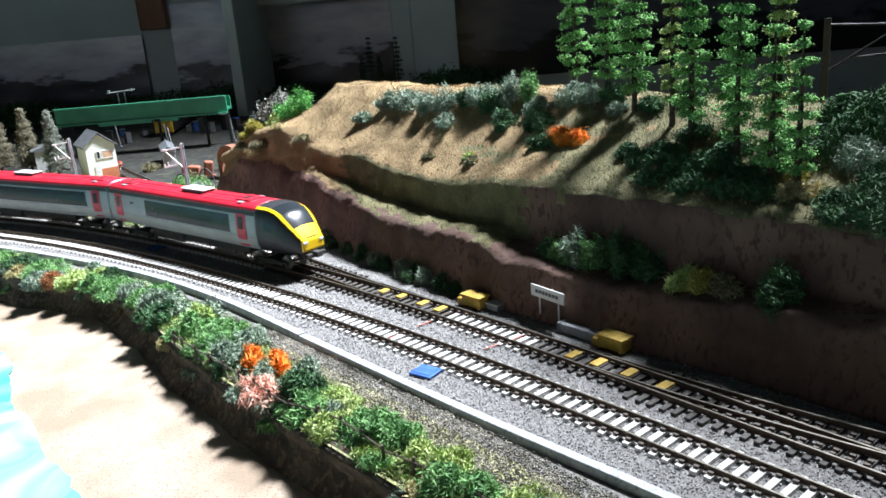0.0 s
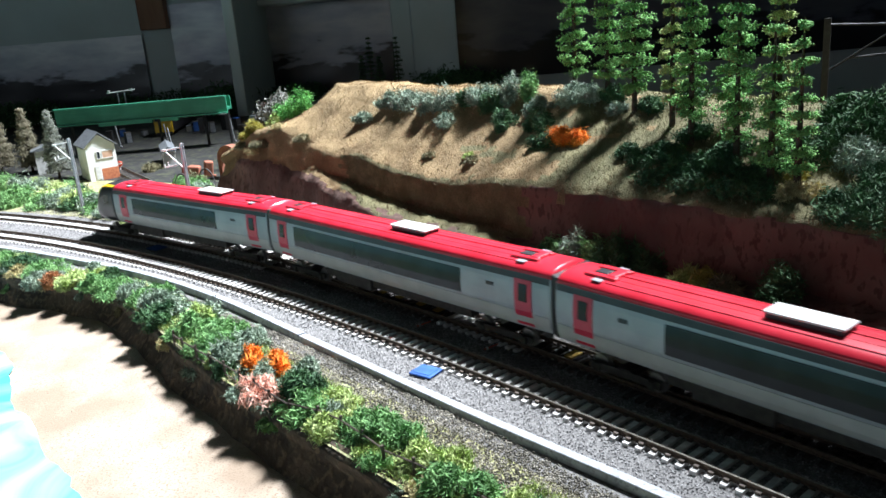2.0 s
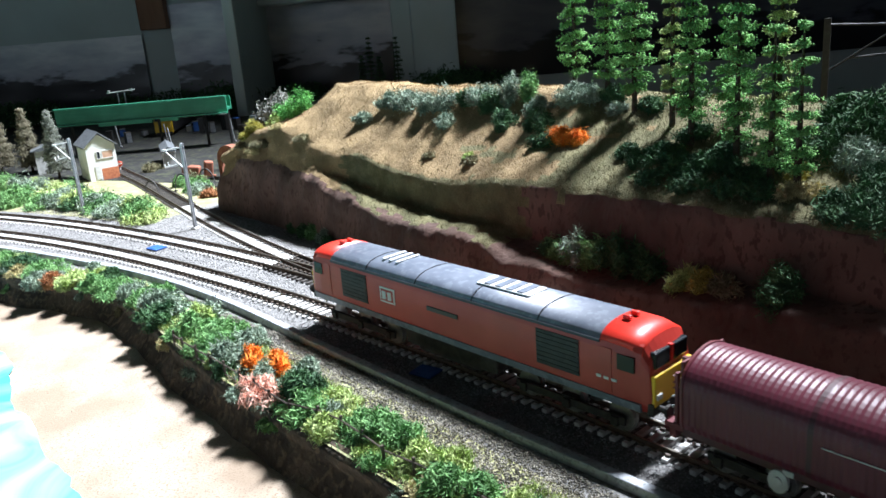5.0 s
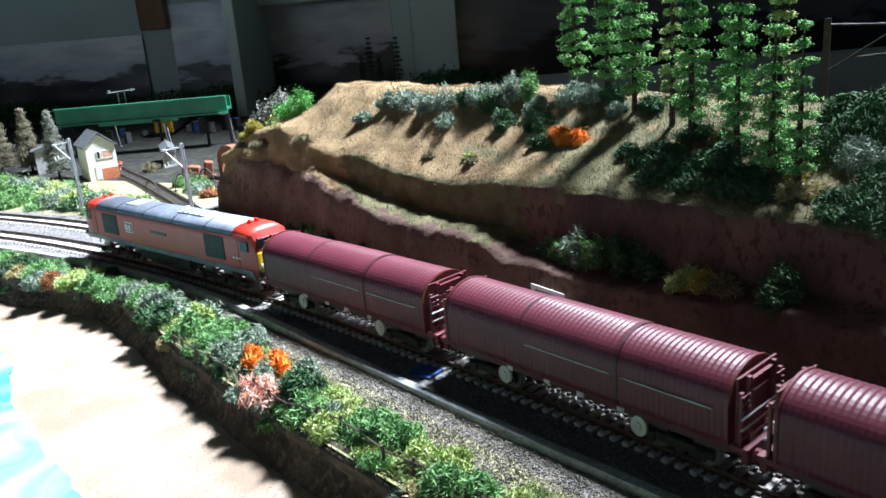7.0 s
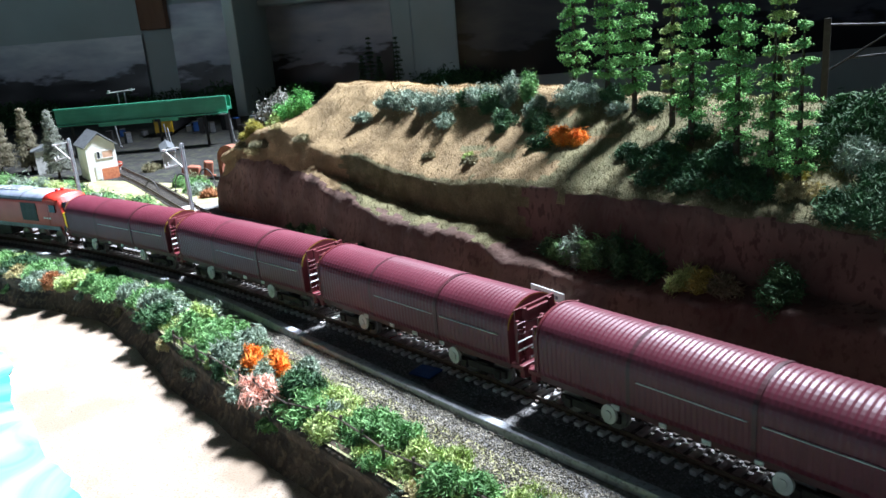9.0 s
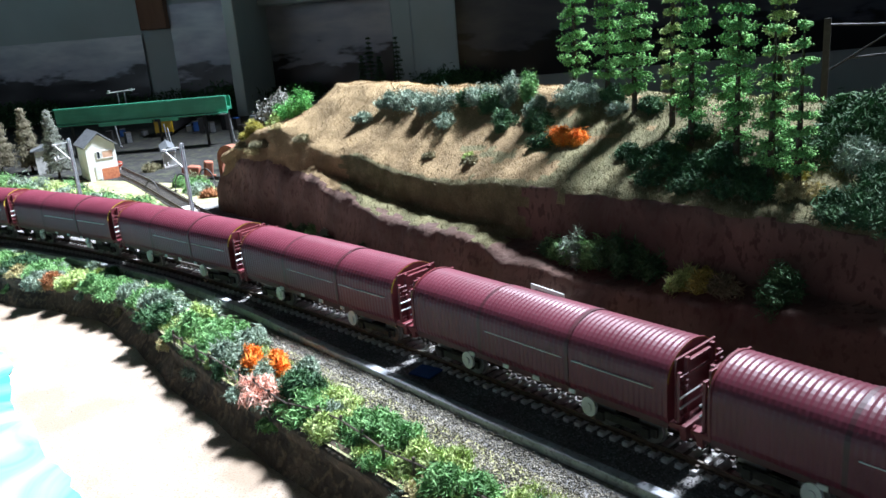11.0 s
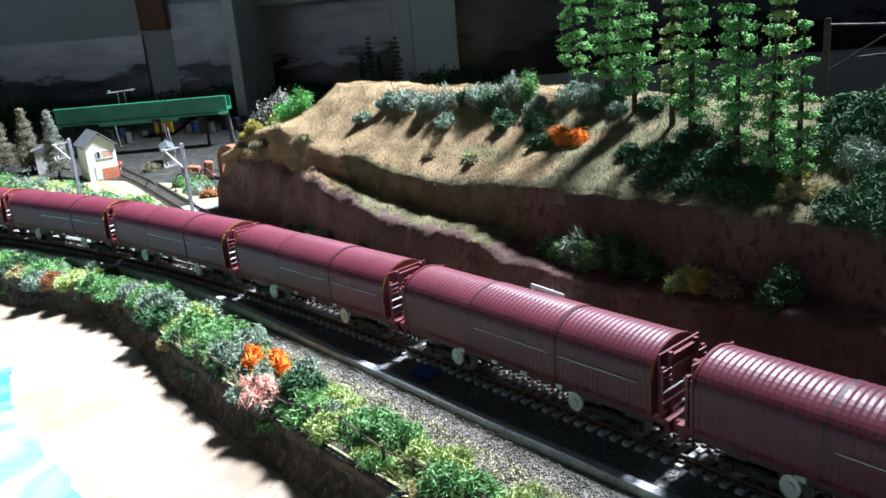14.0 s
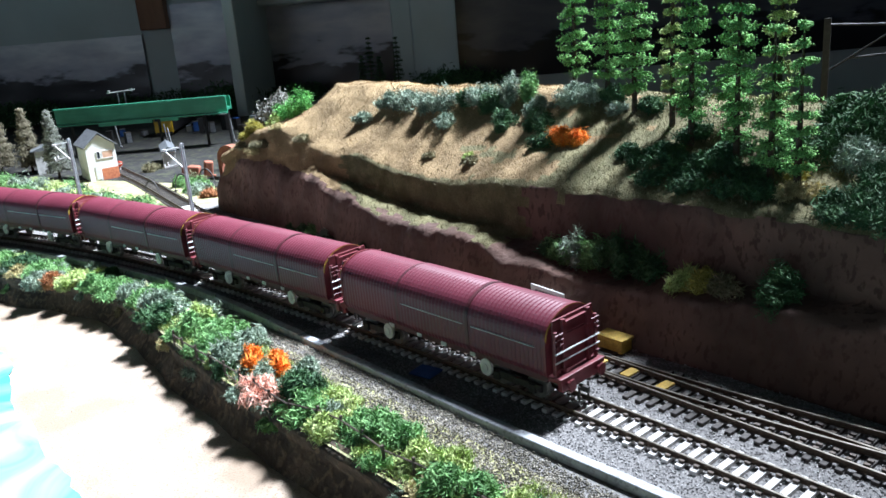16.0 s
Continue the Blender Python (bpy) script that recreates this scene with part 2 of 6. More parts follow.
OCTA_V = [(1, 0, 0), (-1, 0, 0), (0, 1, 0), (0, -1, 0), (0, 0, 1), (0, 0, -1)]
OCTA_F = [(0, 2, 4), (2, 1, 4), (1, 3, 4), (3, 0, 4), (2, 0, 5), (1, 2, 5), (3, 1, 5), (0, 3, 5)]
TETRA_V = [(0, 0, 1), (0.9, 0, -0.4), (-0.45, 0.8, -0.4), (-0.45, -0.8, -0.4)]
TETRA_F = [(0, 1, 2), (0, 2, 3), (0, 3, 1), (1, 3, 2)]
BLADE_V = [(-0.09, 0, 0), (0.09, 0, 0), (0.05, 0.10, 0.55), (-0.05, 0.10, 0.55), (0.0, 0.32, 1.0)]
BLADE_F = [(0, 1, 2), (0, 2, 3), (3, 2, 4)]
LEAF_V = [(-0.5, 0, 0), (0, -0.32, 0.1), (0.5, 0, 0), (0, 0.32, 0.1)]
LEAF_F = [(0, 1, 2), (0, 2, 3)]
STRAND_V = [(-0.058, 0, -1), (0.058, 0, -1), (0.05, 0.24, 0.05), (0, 0, 1)]
STRAND_F = [(0, 1, 2), (0, 2, 3)]

# ---- the plan of the tracks ----
ORIGIN, ALONG = np.array([-0.47, 0.82]), np.array([0.7367, -0.6763])
ACROSS = np.array([0.6763, 0.7367])


class Line:
    """A centre line in the plan, by its length from the datum: a fitted stretch, an arc before it and a straight after it."""

    def __init__(self, height, radius):
        u = np.linspace(-0.12, 0.93, 1051)
        v = height(u)
        pts = ORIGIN + np.outer(u, ALONG) + np.outer(v, ACROSS)
        d0 = pts[0] - pts[3]
        a0, step = math.atan2(d0[1], d0[0]), 0.004
        back, q = [], pts[0]
        for i in range(700):
            a0 += step / radius
            q = q + step * np.array([math.cos(a0), math.sin(a0)])
            back.append(q)
        d1 = pts[-1] - pts[-4]
        d1 = d1 / np.linalg.norm(d1)
        ahead = pts[-1] + np.outer(np.arange(1, 1100) * step, d1)
        self.p = np.concatenate([np.array(back[::-1]), pts, ahead])
        s = np.r_[0, np.cumsum(np.linalg.norm(np.diff(self.p, axis=0), axis=1))]
        self.s = s - s[len(back) + 120]

    def at(self, s, w=0.0):
        s = np.atleast_1d(np.asarray(s, float))
        q = np.stack([np.interp(s, self.s, self.p[:, k]) for k in (0, 1)], 1)
        e = 0.004
        t = np.stack([np.interp(s + e, self.s, self.p[:, k]) - np.interp(s - e, self.s, self.p[:, k]) for k in (0, 1)], 1)
        t /= np.linalg.norm(t, axis=1)[:, None]
        return q + np.stack([-t[:, 1], t[:, 0]], 1) * np.atleast_1d(np.asarray(w, float))[:, None], t

    def place(self, s, w=0.0, z=0.0):
        q, t = self.at(s, w)
        return Matrix.Translation((q[0, 0], q[0, 1], z)) @ Matrix.Rotation(math.atan2(t[0, 1], t[0, 0]), 4, "Z")


def near_height(u):
    return 0.1188 * u**3 - 0.3607 * u**2 + 0.2092 * u + 0.0003


def gap_between(u):
    g = np.interp(u, [-0.12, 0, 0.2, 0.4, 0.6, 0.7, 0.8, 0.93], [0.060, 0.056, 0.0503, 0.0478, 0.0448, 0.042, 0.0395, 0.0385])
    k = np.ones(121) / 121
    return np.convolve(np.pad(g, 60, mode="edge"), k, "valid")


NEAR = Line(near_height, 1.85)
MAIN = Line(lambda u: near_height(u) + gap_between(u), 1.91)


def xy(s, w):
    q, _ = MAIN.at(s, w)
    return float(q[0, 0]), float(q[0, 1])


# ---- room ----
ROOM = (-3.4, 4.2, -4.0, 2.2, -0.95, 2.60)


def room():
    x0, x1, y0, y1, z0, z1 = ROOM
    cx, cy, cz, h = (x0 + x1) / 2, (y0 + y1) / 2, (z0 + z1) / 2, z1 - z0
    tagged(part("wall_north", boxes((cx, y1 + 0.05, cz, x1 - x0 + 0.2, 0.1, h)), M["wall"], None), "dim grey-green painted room wall", "wall", kind="structure")
    # opening cut only for the added fill lamp
    a, b, lo, hi = -3.2, -1.0, 0.25, 1.25
    tagged(part("wall_south", boxes(((x0 - 0.1 + a) / 2, y0 - 0.05, cz, a - x0 + 0.1, 0.1, h), ((b + x1 + 0.1) / 2, y0 - 0.05, cz, x1 + 0.1 - b, 0.1, h), ((a + b) / 2, y0 - 0.05, (z0 + lo) / 2, b - a, 0.1, lo - z0), ((a + b) / 2, y0 - 0.05, (hi + z1) / 2, b - a, 0.1, z1 - hi)), M["wall"], None), "plain grey-green painted room wall", "wall", kind="structure")
    tagged(part("wall_west", boxes((x0 - 0.05, cy, cz, 0.1, y1 - y0, h)), M["wall"], None), "plain grey-green painted room wall", "wall", kind="structure")
    tagged(part("wall_east", boxes((x1 + 0.05, cy, cz, 0.1, y1 - y0, h)), M["wall"], None), "plain grey-green painted room wall", "wall", kind="structure")
    tagged(part("floor", boxes((cx, cy, z0 - 0.05, x1 - x0, y1 - y0, 0.1)), M["carpet"], None), "dark carpeted floor of the layout room", "floor", kind="structure")
    tagged(part("ceiling", boxes((cx, cy, z1 + 0.05, x1 - x0, y1 - y0, 0.1)), M["ceiling"], None), "plain off-white painted ceiling", "ceiling", kind="structure")


def print_material(name, low, mid, high, cloud):
    """A printed sky: cloud bands over a dark land edge, on glossy paper."""
    m = bpy.data.materials.new(name)
    m.use_nodes = True
    n, l = m.node_tree.nodes, m.node_tree.links
    b = n["Principled BSDF"]
    co, sep = n.new("ShaderNodeTexCoord"), n.new("ShaderNodeSeparateXYZ")
    l.new(co.outputs["Object"], sep.inputs[0])
    wob = n.new("ShaderNodeTexNoise")
    wob.inputs["Scale"].default_value, wob.inputs["Detail"].default_value = 9, 6
    mp = n.new("ShaderNodeMapping")
    mp.inputs["Scale"].default_value = (1, 1, 3.2)
    l.new(co.outputs["Object"], mp.inputs["Vector"])
    l.new(mp.outputs[0], wob.inputs["Vector"])
    add = n.new("ShaderNodeMath")
    add.operation = "MULTIPLY_ADD"
    add.inputs[1].default_value, add.inputs[2].default_value = 0.24, -0.12
    l.new(wob.outputs["Fac"], add.inputs[0])
    tot = n.new("ShaderNodeMath")
    l.new(sep.outputs["Z"], tot.inputs[0])
    l.new(add.outputs[0], tot.inputs[1])
    rng = n.new("ShaderNodeMapRange")
    rng.inputs["From Min"].default_value, rng.inputs["From Max"].default_value = 0.04, 0.34
    l.new(tot.outputs[0], rng.inputs["Value"])
    ramp = n.new("ShaderNodeValToRGB")
    e = ramp.color_ramp.elements
    e[0].position, e[0].color = 0.0, (*low, 1)
    e[1].position, e[1].color = 1.0, (*high, 1)
    for pos, c in ((0.14, low), (0.20, mid), (0.45, cloud), (0.7, mid)):
        k = e.new(pos)
        k.color = (*c, 1)
    l.new(rng.outputs[0], ramp.inputs[0])
    l.new(ramp.outputs[0], b.inputs["Base Color"])
    b.inputs["Roughness"].default_value = 0.3
    return m


def backdrop():
    y = 2.2
    sky = print_material("printed_sky", (0.04, 0.04, 0.045), (0.42, 0.44, 0.52), (0.34, 0.38, 0.48), (0.66, 0.65, 0.68))
    dusk = print_material("printed_dusk", (0.03, 0.03, 0.035), (0.50, 0.49, 0.57), (0.40, 0.40, 0.48), (0.88, 0.86, 0.88))
    # right-hand copy of dusk, with that side's dimness put into its colours
    dusk_dim = print_material("printed_dusk_dim", (0.02, 0.02, 0.024), (0.09, 0.095, 0.12), (0.07, 0.075, 0.10), (0.15, 0.145, 0.16))
    for x, wd, m, top, lab in ((-1.42, 1.34, dusk, 0.19, "glossy printed cloudy sky panel behind the yard"), (-0.25, 0.33, sky, 0.235, "printed cloudy sky panel between two piers"),
                               (-0.55, 0.24, dusk, 0.26, "narrow printed dusk sky strip beside a pier"), (0.98, 1.80, dusk_dim, 0.34, "printed dusk sky panel behind the pine hill, dimmed in its colours")):
        bm = bmesh.new()
        cols, rows_ = int(wd / 0.03) + 2, 8
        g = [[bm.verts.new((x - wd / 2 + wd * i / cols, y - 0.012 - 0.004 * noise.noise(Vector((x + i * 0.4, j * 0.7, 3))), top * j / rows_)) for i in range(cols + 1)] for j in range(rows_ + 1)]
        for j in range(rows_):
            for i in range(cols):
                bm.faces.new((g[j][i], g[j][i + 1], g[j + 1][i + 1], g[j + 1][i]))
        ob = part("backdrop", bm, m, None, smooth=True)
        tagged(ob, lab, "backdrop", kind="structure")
    for x, wd, d, lab in ((-0.426, 0.024, 0.385, "grey-green painted partition edge"), (-0.060, 0.052, 0.05, "grey-green painted wall pier"), (0.024, 0.115, 0.10, "grey-green painted wall pier")):
        ob = part("pier", boxes((x, y - d / 2, 0.45, wd, d, 1.3), bevel=0.003), M["pier"], None)
        tagged(ob, lab, "pier", kind="structure")
    ob = part("beam", boxes((-0.25, y - 0.06, 0.295, 0.325, 0.12, 0.12), bevel=0.003), M["pier"], None)
    tagged(ob, "grey-green painted beam between the piers", "beam", kind="structure")
    ob = part("trim", boxes((-0.706, y - 0.02, 0.50, 0.070, 0.04, 0.60), bevel=0.003), M["brown"], None)
    tagged(ob, "brown wooden board on the back wall", "board", kind="structure")


# ---- ground ----
FOOT = ([-1.2, 0.15, 0.25, 0.35, 0.42, 0.49, 0.54, 0.60, 0.67, 0.74, 0.80, 1.1, 2.5], [0.106, 0.106, 0.087, 0.068, 0.053, 0.041, 0.036, 0.030, 0.029, 0.033, 0.036, 0.042, 0.042])
EDGE = ([-1.2, 0.0, 0.21, 0.255, 0.30, 0.36, 0.40, 0.47, 0.57, 0.65, 0.75, 1.0, 2.5], [-0.145, -0.137, -0.129, -0.117, -0.112, -0.119, -0.126, -0.138, -0.145, -0.145, -0.141, -0.13, -0.13])
SHORE = -0.024


def strip(name, s, profile, mats, pick, wobble):
    """A skin along the main line: profile(s) gives the offsets and heights across it."""
    rows_ = [profile(x) for x in s]
    k = len(rows_[0])
    w = np.array([[c[0] for c in r] for r in rows_])
    z = np.array([[c[1] for c in r] for r in rows_])
    v = []
    for i, x in enumerate(s):
        q, _ = MAIN.at(np.full(k, x), w[i])
        for j in range(k):
            o = wobble(x, w[i, j], z[i, j], j)
            v.append((q[j, 0] + o[0], q[j, 1] + o[1], z[i, j] + o[2]))
    f, idx = [], []
    for i in range(len(s) - 1):
        for j in range(k - 1):
            f.append((i * k + j, (i + 1) * k + j, (i + 1) * k + j + 1, i * k + j + 1))
            idx.append(pick(s[i], j))
    return mesh_object(name, v, f, mats, idx=idx, smooth=True)


def resample(knots, counts):
    out = []
    for (a, b), n in zip(zip(knots, knots[1:]), counts):
        out += [(a[0] + (b[0] - a[0]) * i / n, a[1] + (b[1] - a[1]) * i / n) for i in range(n)]
    return out + [knots[-1]]


def ground():
    s = np.arange(-2.4, 3.6, 0.02)

    def bed(x):
        e = np.interp(x, *EDGE)
        return resample([(e, -0.004), (-0.086, -0.0045), (0.03, -0.0045), (0.2, -0.0045), (0.9, -0.0045)], [6, 8, 12, 14])

    ob = strip("ground", s, bed, [M["verge"], M["ballast"], M["shaded_ground"]], lambda x, j: 0 if j < 5 else (1 if j < 14 else ((0 if x < 0.12 else 1) if j < 26 else 2)),
               lambda x, w, z, j: (0, 0, 0.0012 * noise.noise(Vector((x * 60, w * 60, 0))) if j < 6 else 0))
    tagged(ob, "grey ballasted track bed with a soil verge", "ground", kind="structure")

    s2 = np.arange(-1.2, 1.6, 0.006)

    def bank(x):
        e = np.interp(x, *EDGE)
        return resample([(e + 0.004, -0.003), (e - 0.002, -0.006), (e - 0.001, -0.013), (e - 0.006, -0.019), (e - 0.014, SHORE - 0.004)], [2, 6, 6, 3])

    def rough(x, w, z, j):
        k = 0.0040 if 4 < j < 16 else 0.0015
        return (k * noise.noise(Vector((x * 20, z * 60, 1))) + 0.3 * k * noise.noise(Vector((x * 160, z * 190, 1))), k * noise.noise(Vector((x * 20, z * 60, 9))), 0.4 * k * noise.noise(Vector((x * 80, z * 60, 5))))

    ob = strip("bank", s2, bank, [M["earth"]], lambda x, j: 0, rough)
    tagged(ob, "rough dark earth bank dropping to the beach", "bank", kind="structure")

    def beach(x):
        e = np.interp(x, *EDGE)
        return resample([(-0.9, SHORE - 0.022), (-0.26, SHORE - 0.010), (-0.18, SHORE - 0.0040), (e + 0.01, SHORE + 0.001)], [4, 4, 10])

    ob = strip("beach", np.arange(-1.2, 1.6, 0.012), beach, [M["sand"]], lambda x, j: 0,
               lambda x, w, z, j: (0, 0, 0.0016 * noise.noise(Vector((x * 25, w * 25, 0)))))
    tagged(ob, "pale sandy beach below the railway bank", "beach", kind="structure")
    m = bpy.data.materials.new("turquoise_resin_water")
    m.use_nodes = True
    n, l = m.node_tree.nodes, m.node_tree.links
    b = n["Principled BSDF"]
    co, tex, ramp = n.new("ShaderNodeTexCoord"), n.new("ShaderNodeTexNoise"), n.new("ShaderNodeValToRGB")
    tex.inputs["Scale"].default_value, tex.inputs["Detail"].default_value, tex.inputs["Distortion"].default_value = 16, 6, 1.2
    l.new(co.outputs["Object"], tex.inputs["Vector"])
    l.new(tex.outputs["Fac"], ramp.inputs[0])
    ramp.color_ramp.elements[0].position, ramp.color_ramp.elements[0].color = 0.35, (0.08, 0.40, 0.47, 1)
    ramp.color_ramp.elements[1].position, ramp.color_ramp.elements[1].color = 0.68, (0.42, 0.72, 0.72, 1)
    l.new(ramp.outputs[0], b.inputs["Base Color"])
    bp = n.new("ShaderNodeBump")
    bp.inputs["Strength"].default_value, bp.inputs["Distance"].default_value = 0.4, 0.002
    l.new(tex.outputs["Fac"], bp.inputs["Height"])
    l.new(bp.outputs[0], b.inputs["Normal"])
    b.inputs["Roughness"].default_value = 0.22

    def sea(x):
        e = float(np.interp(x, [0.1, 0.20, 0.27, 0.35, 0.44, 0.5, 0.56, 0.8], [-0.150, -0.166, -0.188, -0.208, -0.224, -0.232, -0.236, -0.24])) + 0.012 * noise.noise(Vector((x * 14, 2, 0))) + 0.004 * noise.noise(Vector((x * 60, 2, 0)))
        return resample([(-1.4, SHORE - 0.0035), (e, SHORE - 0.0035)], [4])

    ob = strip("water", np.arange(-1.2, 1.6, 0.01), sea, [m], lambda x, j: 0, lambda x, w, z, j: (0, 0, 0))
    tagged(ob, "turquoise painted sea at the edge of the beach", "water", kind="structure")


def baseboard():
    s = np.arange(-1.2, 1.6, 0.05)
    secs = []
    for x in s:
        q, _ = MAIN.at(np.full(4, x), [-1.38, 0.9, 0.9, -1.38])
        secs.append([(q[k, 0], q[k, 1], z) for k, z in enumerate((-0.075, -0.075, -0.115, -0.115))])
    ob = part("baseboard", loft(secs), M["wood"], None)
    tagged(ob, "thick dark wooden baseboard under the layout", "baseboard", kind="structure")
    for x, w in ((-1.0, -0.3), (-1.0, 0.7), (-0.2, 0.7), (0.4, -0.3), (0.6, 0.7), (1.3, -0.3), (1.3, 0.6)):
        a, b = xy(x, w)
        leg = part("baseboard_leg", boxes((a, b, -0.53, 0.05, 0.05, 0.835)), M["wood"], None)
        tagged(leg, "square dark wooden leg under the baseboard", "leg", kind="structure")


def hill_profile(x):
    f = float(np.interp(x, *FOOT))
    z1 = float(np.interp(x, [0.13, 0.2, 0.25, 0.35, 0.42, 0.49, 0.54, 0.60, 0.67, 0.74, 0.80, 1.1], [0.02, 0.052, 0.056, 0.046, 0.034, 0.032, 0.033, 0.027, 0.022, 0.028, 0.032, 0.034]))
    ledge = float(np.interp(x, [0.2, 0.3, 0.4, 0.5, 0.6, 0.68, 0.74, 1.0], [0.003, 0.003, 0.007, 0.012, 0.021, 0.021, 0.014, 0.010]))
    wl = float(np.interp(x, [0.13, 0.25, 0.35, 0.45, 0.5, 0.6, 0.72, 1.1], [0.125, 0.108, 0.098, 0.088, 0.080, 0.073, 0.069, 0.069]))
    zl = float(np.interp(x, [0.10, 0.16, 0.22, 0.27, 0.335, 0.38, 0.43, 0.50, 0.58, 0.65, 0.72, 0.8, 1.1], [0.03, 0.06, 0.086, 0.091, 0.074, 0.074, 0.065, 0.065, 0.072, 0.074, 0.076, 0.074, 0.07]))
    zr = float(np.interp(x, [0.10, 0.18, 0.235, 0.26, 0.285, 0.32, 0.36, 0.46, 0.51, 0.55, 0.60, 0.64, 0.74, 1.1], [0.035, 0.07, 0.094, 0.104, 0.1255, 0.125, 0.121, 0.122, 0.121, 0.118, 0.116, 0.117, 0.111, 0.10]))
    wr = 0.17
    b = max(0.0, z1 - 0.004)
    kn = [(f, -0.006), (f + 0.003, 0.45 * z1), (f + 0.007, b), (f + 0.010, z1 + 0.001), (f + 0.010 + ledge, z1 + 0.005),
          (max(f + 0.014 + ledge, wl - float(np.interp(x, [0.29, 0.37], [0.014, 0.004]))), zl + (z1 - zl) * float(np.interp(x, [0.29, 0.37, 0.5], [0.45, 0.80, 0.86]))), (wl - 0.002, zl - 0.004), (wl + 0.002, zl), (0.5 * (wl + wr), 0.55 * zl + 0.45 * zr), (wr, zr), (wr + 0.05, zr - 0.004), (wr + 0.13, zr - 0.03), (wr + 0.20, 0.02), (wr + 0.22, -0.006)]
    return kn


HILL_N = [4, 4, 2, 3, 6, 5, 3, 8, 10, 6, 6, 5, 2]


def hill():
    s = np.concatenate([np.arange(0.150, 0.88, 0.0035), np.arange(0.88, 1.5, 0.02)])

    def rough(x, w, z, j):
        up = z > 0.0
        k = 0.0045 if j < 12 else 0.004
        k = k if up else 0.001
        a = noise.noise(Vector((x * 28, z * 40, 2))) + 0.6 * noise.noise(Vector((x * 75, z * 90, 4))) + 0.42 * noise.noise(Vector((x * 200, z * 200, 4)))
        c = noise.noise(Vector((x * 28, w * 28, 7))) + 0.45 * noise.noise(Vector((x * 90, w * 90, 8))) + 0.34 * noise.noise(Vector((x * 240, w * 240, 8)))
        return (-0.68 * k * a, -0.74 * k * a, k * 0.75 * c if up else 0)

    def pick(x, j):
        jj = j + 2.2 * noise.noise(Vector((x * 40, j * 0.6, 3)))
        if jj < 10.5:
            return 0
        if x > 0.58 + 0.02 * noise.noise(Vector((j * 0.8, x * 30, 6))) and jj < 24:
            return 0
        if x + 0.13 * noise.noise(Vector((j * 0.30, x * 22, 6))) + 0.06 * noise.noise(Vector((j * 0.9, x * 70, 2))) > 0.57:
            return 2
        return 2 if jj < 26 and x > 0.37 + 0.03 * noise.noise(Vector((j * 0.5, x * 20, 2))) else 1

    ob = strip("hill", s, lambda x: resample(hill_profile(x), HILL_N), [M["rock"], M["straw"], M["green_turf"]], pick, rough)
    tagged(ob, "straw-grassed hill with red-brown rock cutting faces", "hill", kind="structure")
    return ob


# ---- track ----
RAIL = [(-0.0011, -0.0026), (-0.0010, -0.0021), (-0.0004, -0.0019), (-0.0004, -0.0009), (-0.0006, -0.0006), (-0.0006, -0.0001), (-0.0004, 0.0),
        (0.0004, 0.0), (0.0006, -0.0001), (0.0006, -0.0006), (0.0004, -0.0009), (0.0004, -0.0019), (0.0010, -0.0021), (0.0011, -0.0026)]


def rail(points, parent, name="rail"):
    """A rail along plan points, with a worn bright head."""
    p = np.asarray(points)
    t = np.gradient(p, axis=0)
    t /= np.linalg.norm(t, axis=1)[:, None]
    nrm = np.stack([-t[:, 1], t[:, 0]], 1)
    k = len(RAIL)
    v = [(*(p[i] + nrm[i] * a), b) for i in range(len(p)) for a, b in RAIL]
    f, idx = [], []
    for i in range(len(p) - 1):
        for j in range(k):
            q = (j + 1) % k
            f.append((i * k + j, i * k + q, (i + 1) * k + q, (i + 1) * k + j))
            idx.append(1 if j in (5, 6, 7) else 0)
    f.append(tuple(range(k)))
    f.append(tuple((len(p) - 1) * k + j for j in range(k))[::-1])
    return mesh_object(name, v, f, [M["rust"], M["steel"]], parent, idx=idx + [0, 0])


def sleeper_mesh(name, mat, half, wide=0.0031):
    bm = bmesh.new()
    box(bm, 0, 0, -0.0040, wide, 2 * half, 0.0026, bevel=0.0002)
    old = set(bm.faces)
    for f in old:
        f.material_index = 0
    for y in (-0.00825, 0.00825):
        for d in (-0.0018, 0.0018):
            box(bm, 0, y + d, -0.0021, 0.0024, 0.0017, 0.0013)
    for f in bm.faces:
        if f not in old:
            f.material_index = 1
    me = bpy.data.meshes.new(name)
    bm.to_mesh(me)
    bm.free()
    me.materials.append(mat)
    me.materials.append(M["chair"])
    return me


PITCH = 0.0068


